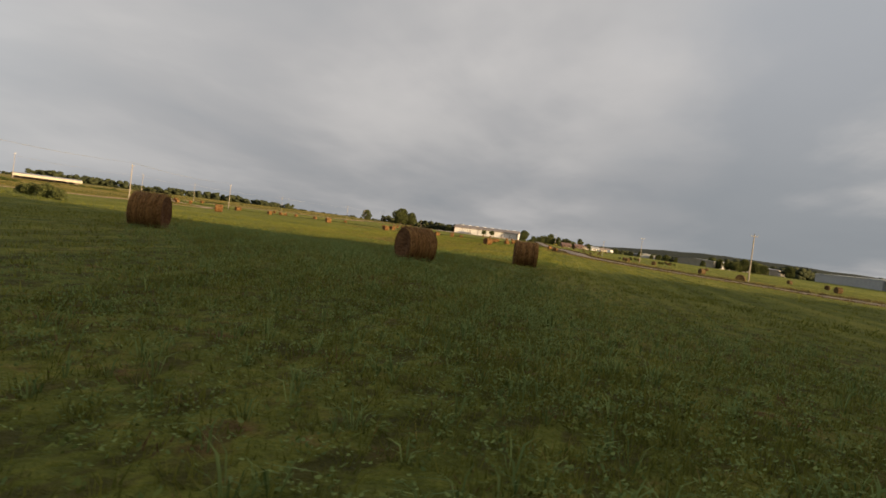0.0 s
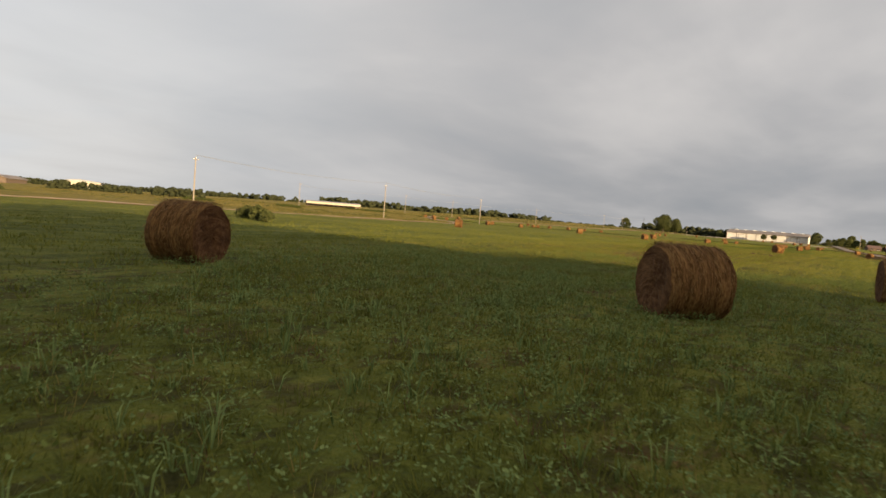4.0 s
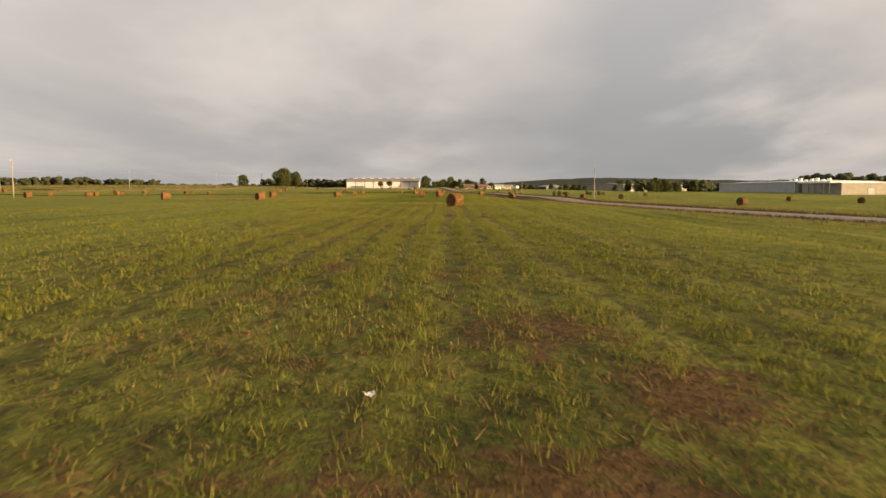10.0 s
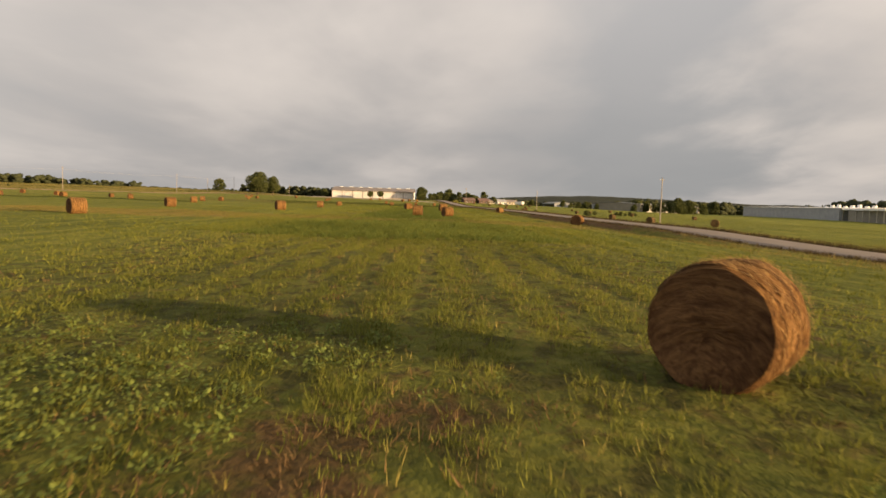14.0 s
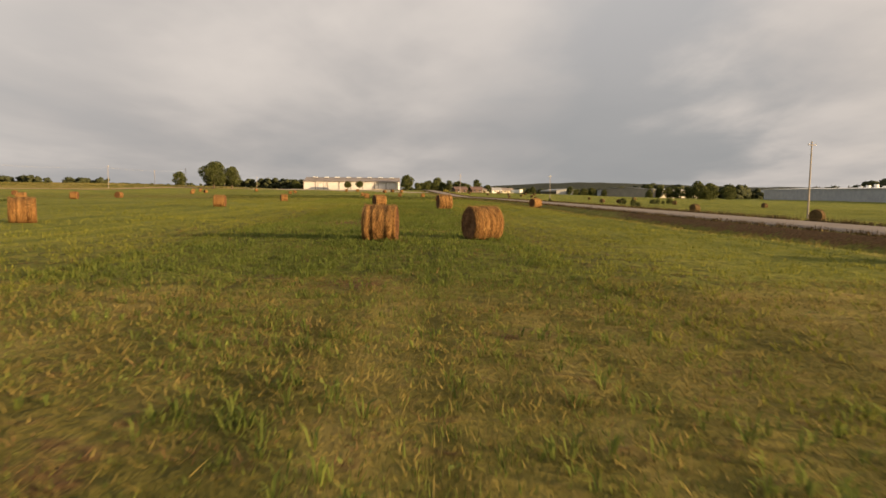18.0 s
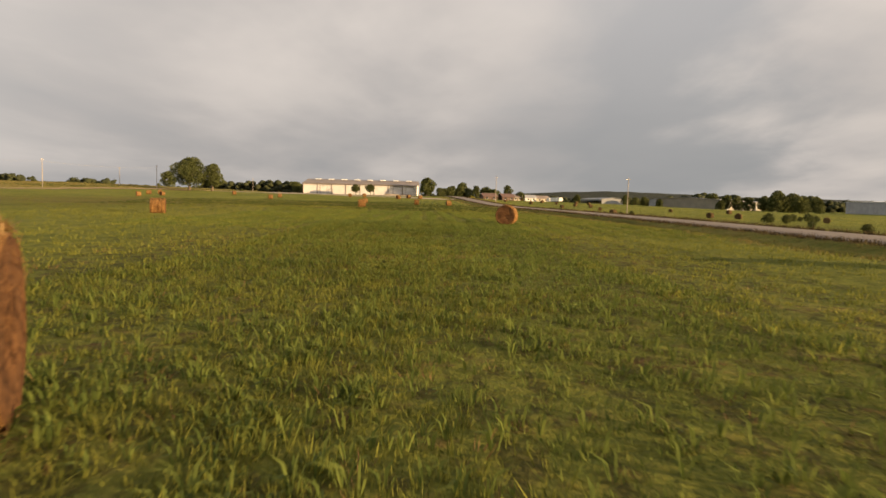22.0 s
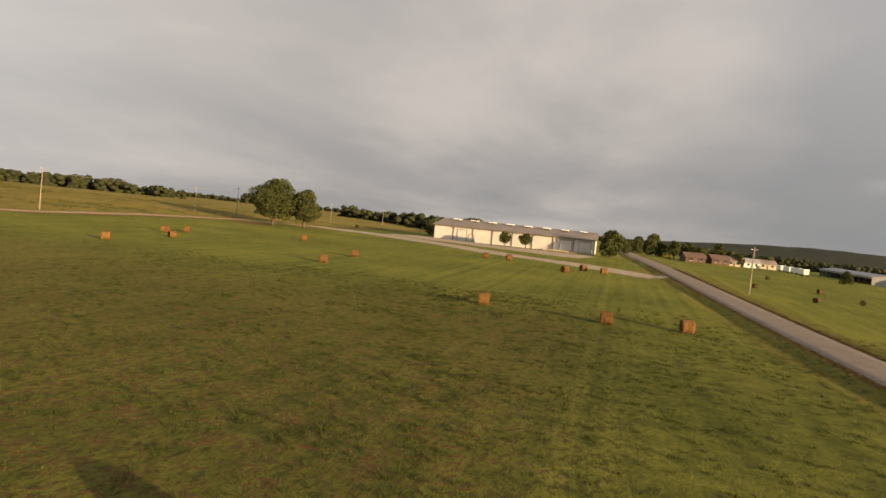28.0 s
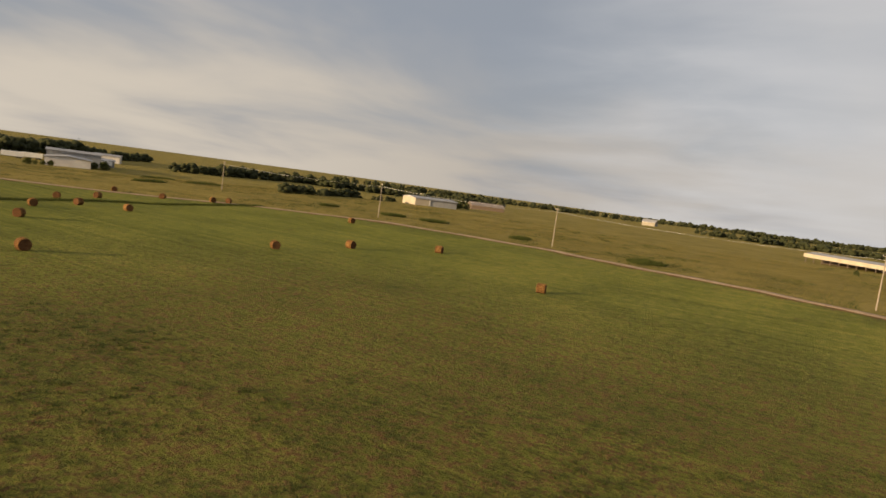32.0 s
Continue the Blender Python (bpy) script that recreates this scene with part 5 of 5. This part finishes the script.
    xy = xy[lumps(xy, 0.8, 3.0) + 0.5 * lumps(xy, 2.4, 8.0) > 0.35]
    tufts("withered_growth", xy, 6, rng.uniform(0.05, 0.15, len(xy)), 0.014, 1.0, 0.14, 17, RUSSET, "withered reddish-brown stems in the field", "weeds")
    # withered stems round the worn spots
    for cx, cy, r in WORN_SOUTH + WORN_NORTH[:-1]:
        n = int((90 if cy < 60 else 36) * r * r) + 20
        a, q = rng.uniform(0, 2 * np.pi, n), 2.2 * r * rng.uniform(0, 1, n) ** 0.6
        tufts("withered_growth", np.stack([cx + q * np.cos(a), cy + q * np.sin(a)], -1), 6, rng.uniform(0.05, 0.14, n), 0.013, 1.0, 0.12, n, RUSSET, "withered reddish-brown stems round a worn patch", "weeds")
    # broad-leaved weeds
    xy = scatter(30000, 0, 9, 8, (-78, 222))
    lump = 0.6 * lumps(xy, 0.9, 7.0) + 0.5 * lumps(xy, 2.6, 3.0) + rng.normal(0, 0.2, len(xy))
    xy = xy[lump > 0.75 - 0.95 * rank(xy)]
    leafy_plants("weeds", xy, 7, rng.uniform(0.08, 0.2, len(xy)), 0.046, 9, WEED, "broad-leaved green weeds in the field")
    for count, ys, wide, size, seed, mat in ((30000, (-76, -33), 9, 0.034, 31, SHADE_WEED), (7000, (-33, -22), 9, 0.032, 34, WEED), (5500, (84, 108), 14, 0.046, 32, WEED)):
        xy = scatter(count, 0, wide, seed, ys)
        xy = xy[0.5 * lumps(xy, 1.1, 7.0) + 0.5 * lumps(xy, 3.1, 3.0) + rng.normal(0, 0.3, len(xy)) > -0.1]
        leafy_plants("weeds", xy, 7, rng.uniform(0.10, 0.24, len(xy)), size, seed + 5, mat, "dense broad-leaved green weeds covering the ground")
    for cx, cy, r, n in ((0.2, 54.2, 2.2, 330), (-1.4, 56.2, 2.8, 330), (2.4, 57.6, 1.4, 90), (5.5, -20.5, 2.4, 160), (8.5, -19.5, 2.4, 130), (3.0, -19.0, 2.2, 120), (12.0, -30.0, 2.5, 160), (15.0, -26.0, 3.0, 420), (18.5, -24.5, 3.5, 520), (20.5, -28.5, 3.0, 300), (-6.5, 226.3, 2.6, 260), (-4.0, 226.4, 2.2, 220), (-1.5, 226.0, 1.8, 90)):
        a, q = rng.uniform(0, 2 * np.pi, n), r * rng.uniform(0, 1, n) ** 0.6
        xy = np.stack([cx + q * np.cos(a), cy + q * np.sin(a)], -1)
        leafy_plants("weeds", xy, 9, rng.uniform(0.08, 0.2, n), 0.052, int(n + cy), WEED, "loose patch of broad-leaved green weeds in the grass")
    xy = scatter(4200, 0, 7, 43, (-78, -40))
    xy = xy[0.6 * lumps(xy, 1.3, 2.0) + rng.normal(0, 0.35, len(xy)) > 0.1]
    bent_leaves("long_grass", xy, 6, rng.uniform(0.14, 0.32, len(xy)), 0.014, 44, SHADE_WEED, "long arching grass leaves among the weeds")
    xy = scatter(9000, 0, 13, 41, (84, 109))
    tufts("grass", xy, 6, rng.uniform(0.14, 0.28, len(xy)), 0.018, 0.5, 0.08, 42, BLADE, "taller rank green grass among the weeds")
    # the mown straw swath across the field
    xy = np.stack([rng.uniform(-45, 21, 26000), rng.uniform(107, 125, 26000)], -1)
    xy = xy[lumps(xy * (0.25, 1.0), 1.1, 2.0) * 0.7 + rng.normal(0, 0.35, len(xy)) > -0.2]
    tufts("straw_swath", xy, 6, rng.uniform(0.06, 0.14, len(xy)), 0.020, 1.2, 0.25, 19, SWATH, "dry yellow straw swath across the field", "straw")
    # the rough meadow west of the track
    xy = np.stack([rng.uniform(-330, -64, 52000), rng.uniform(40, 540, 52000)], -1)
    xy = xy[track_side(*xy.T) > 2.5]
    h = np.maximum(0.22 + 0.14 * lumps(xy, 0.07, 2.0) + rng.uniform(0, 0.16, len(xy)), 0.10)
    tufts("meadow_grass", xy, 5, h, 0.07, 0.7, 0.8, 11, MEADOW, "tall yellow-green rough meadow grass")
    xy = np.stack([rng.uniform(-330, -64, 60000), rng.uniform(40, 540, 60000)], -1)
    side = track_side(*xy.T)
    patchy = 0.6 * lumps(xy * (0.5, 1.0), 0.09, 9.0) + 0.5 * lumps(xy * (0.6, 1.0), 0.23, 4.0) + 0.25 * step(40, 8, side)
    xy = xy[(side > 3.5) & (patchy + rng.normal(0, 0.12, len(xy)) > 0.55)]
    tufts("meadow_weeds", xy, 8, rng.uniform(0.2, 0.7, len(xy)), 0.09, 0.8, 0.8, 13, TUSSOCK, "dark green clumps in the rough meadow", "weeds")
    for cx, cy, r, n in ((-206, 214, 5, 200), (-211, 227, 6, 200), (-199, 192, 4, 120), (-237, 52, 9, 160), (-214, 112, 8, 220), (-177, 128, 6, 200), (-190, 300, 7, 220), (-200, 262, 4, 120)):
        a, q = rng.uniform(0, 2 * np.pi, n), r * rng.uniform(0, 1, n) ** 0.6
        xy = np.stack([cx + q * np.cos(a), cy + 0.6 * q * np.sin(a)], -1)
        xy = xy[track_side(*xy.T) > 2.5]
        tufts("meadow_weeds", xy, 12, rng.uniform(0.5, 1.2, len(xy)), 0.12, 0.6, 0.7, n, TUSSOCK, "dense dark clump of tall weeds in the rough meadow", "weeds")
    xy = np.stack([rng.uniform(20, 180, 24000), rng.uniform(-60, 470, 24000)], -1)
    xy = xy[across(*xy.T) > 4.3]
    tufts("grass", xy, 5, rng.uniform(0.08, 0.2, len(xy)), 0.05, 0.9, 0.7, 12, SWARD, "green grass of the field across the road")
    # rank growth on the road's banks, tall and brown along the asphalt
    y = rng.uniform(-60, 470, 10000)
    x = np.interp(y, ROAD_Y, ROAD_X) + rng.choice([-1, 1], 10000) * rng.uniform(3.4, 8.0, 10000)
    xy = np.stack([x, y], -1)
    xy = xy[bare_at(x, y) < 0.6]
    tufts("verge_grass", xy, 6, rng.uniform(0.12, 0.32, len(xy)), 0.03, 0.7, 0.3, 14, SWATH, "rank dry grass on the road bank")
    for side, count, tall in ((1, 9000, 0.42), (-1, 7000, 0.30)):
        y = rng.uniform(-60, 480, count)
        x = np.interp(y, ROAD_Y, ROAD_X) + side * (np.interp(y, [110, 205], [2.6, 3.15]) + 0.75 * rng.uniform(0, 1, count) ** 1.4)
        xy = np.stack([x, y], -1)
        tufts("verge_grass", xy, 6, rng.uniform(0.5, 1.0, count) * tall, 0.035, 0.35, 0.14, 15 + side, BROWN, "tall withered brown grass along the asphalt edge")


def litter(x, y):
    """A crumpled scrap of paper: a folded, bent sheet."""
    ob = thing("paper_scrap", on(x, y, 0.09, 35), "crumpled white scrap of paper lying in the grass", "litter")
    bm = bmesh.new()
    rng = np.random.RandomState(6)
    grid = [[bm.verts.new((0.022 * i + rng.normal(0, 0.005), 0.018 * j + rng.normal(0, 0.005), rng.normal(0, 0.014) + 0.012 * abs(i - 2.5))) for j in range(5)] for i in range(6)]
    for i in range(5):
        for j in range(4):
            bm.faces.new((grid[i][j], grid[i + 1][j], grid[i + 1][j + 1], grid[i][j + 1]))
    bmesh.ops.solidify(bm, geom=bm.faces[:], thickness=0.004)
    part("sheet", bm, SKYLIGHT, ob)


def soil_mound(x, y, r, seed):
    """A small heap of dark loose earth, lumpy and low."""
    ob = thing("soil_mound", on(x, y, -0.02, seed * 40), "small dark heap of loose earth in the grass", "soil")
    rng = np.random.RandomState(seed)
    rings, sides = 6, 16
    v = [(0, 0, 0.4 * r)]
    for i in range(1, rings + 1):
        for j in range(sides):
            q, a = i / rings, 2 * math.pi * j / sides
            w = r * q * (1 + 0.22 * math.sin(2 * a + seed) + rng.normal(0, 0.05))
            v.append((1.3 * w * math.cos(a), w * math.sin(a), 0.34 * r * (1 - q * q) * (0.7 + rng.uniform(0, 0.7))))
    f = [(0, 1 + j, 1 + (j + 1) % sides) for j in range(sides)]
    for i in range(rings - 1):
        for j in range(sides):
            a, b = 1 + i * sides + j, 1 + i * sides + (j + 1) % sides
            f += [(a, a + sides, b + sides), (a, b + sides, b)]
    share("heap", raw_mesh("heap", np.array(v), np.array(f), EARTH), ob)
    n = 40
    a, q = rng.uniform(0, 2 * np.pi, n), 1.25 * r * rng.uniform(0.2, 1, n) ** 0.5
    p = np.stack([1.3 * q * np.cos(a), q * np.sin(a), np.full(n, 0.04)], -1)
    clods = share("clods", leaf_cards(p, 0.09, rng, EARTH, "clods"), ob)
    tagged(clods, kind="stuff")


soil_mound(6.6, 33.3, 0.42, 2)
soil_mound(8.9, 30.5, 0.40, 5)
litter(5.6, -7.1)
field_grass()
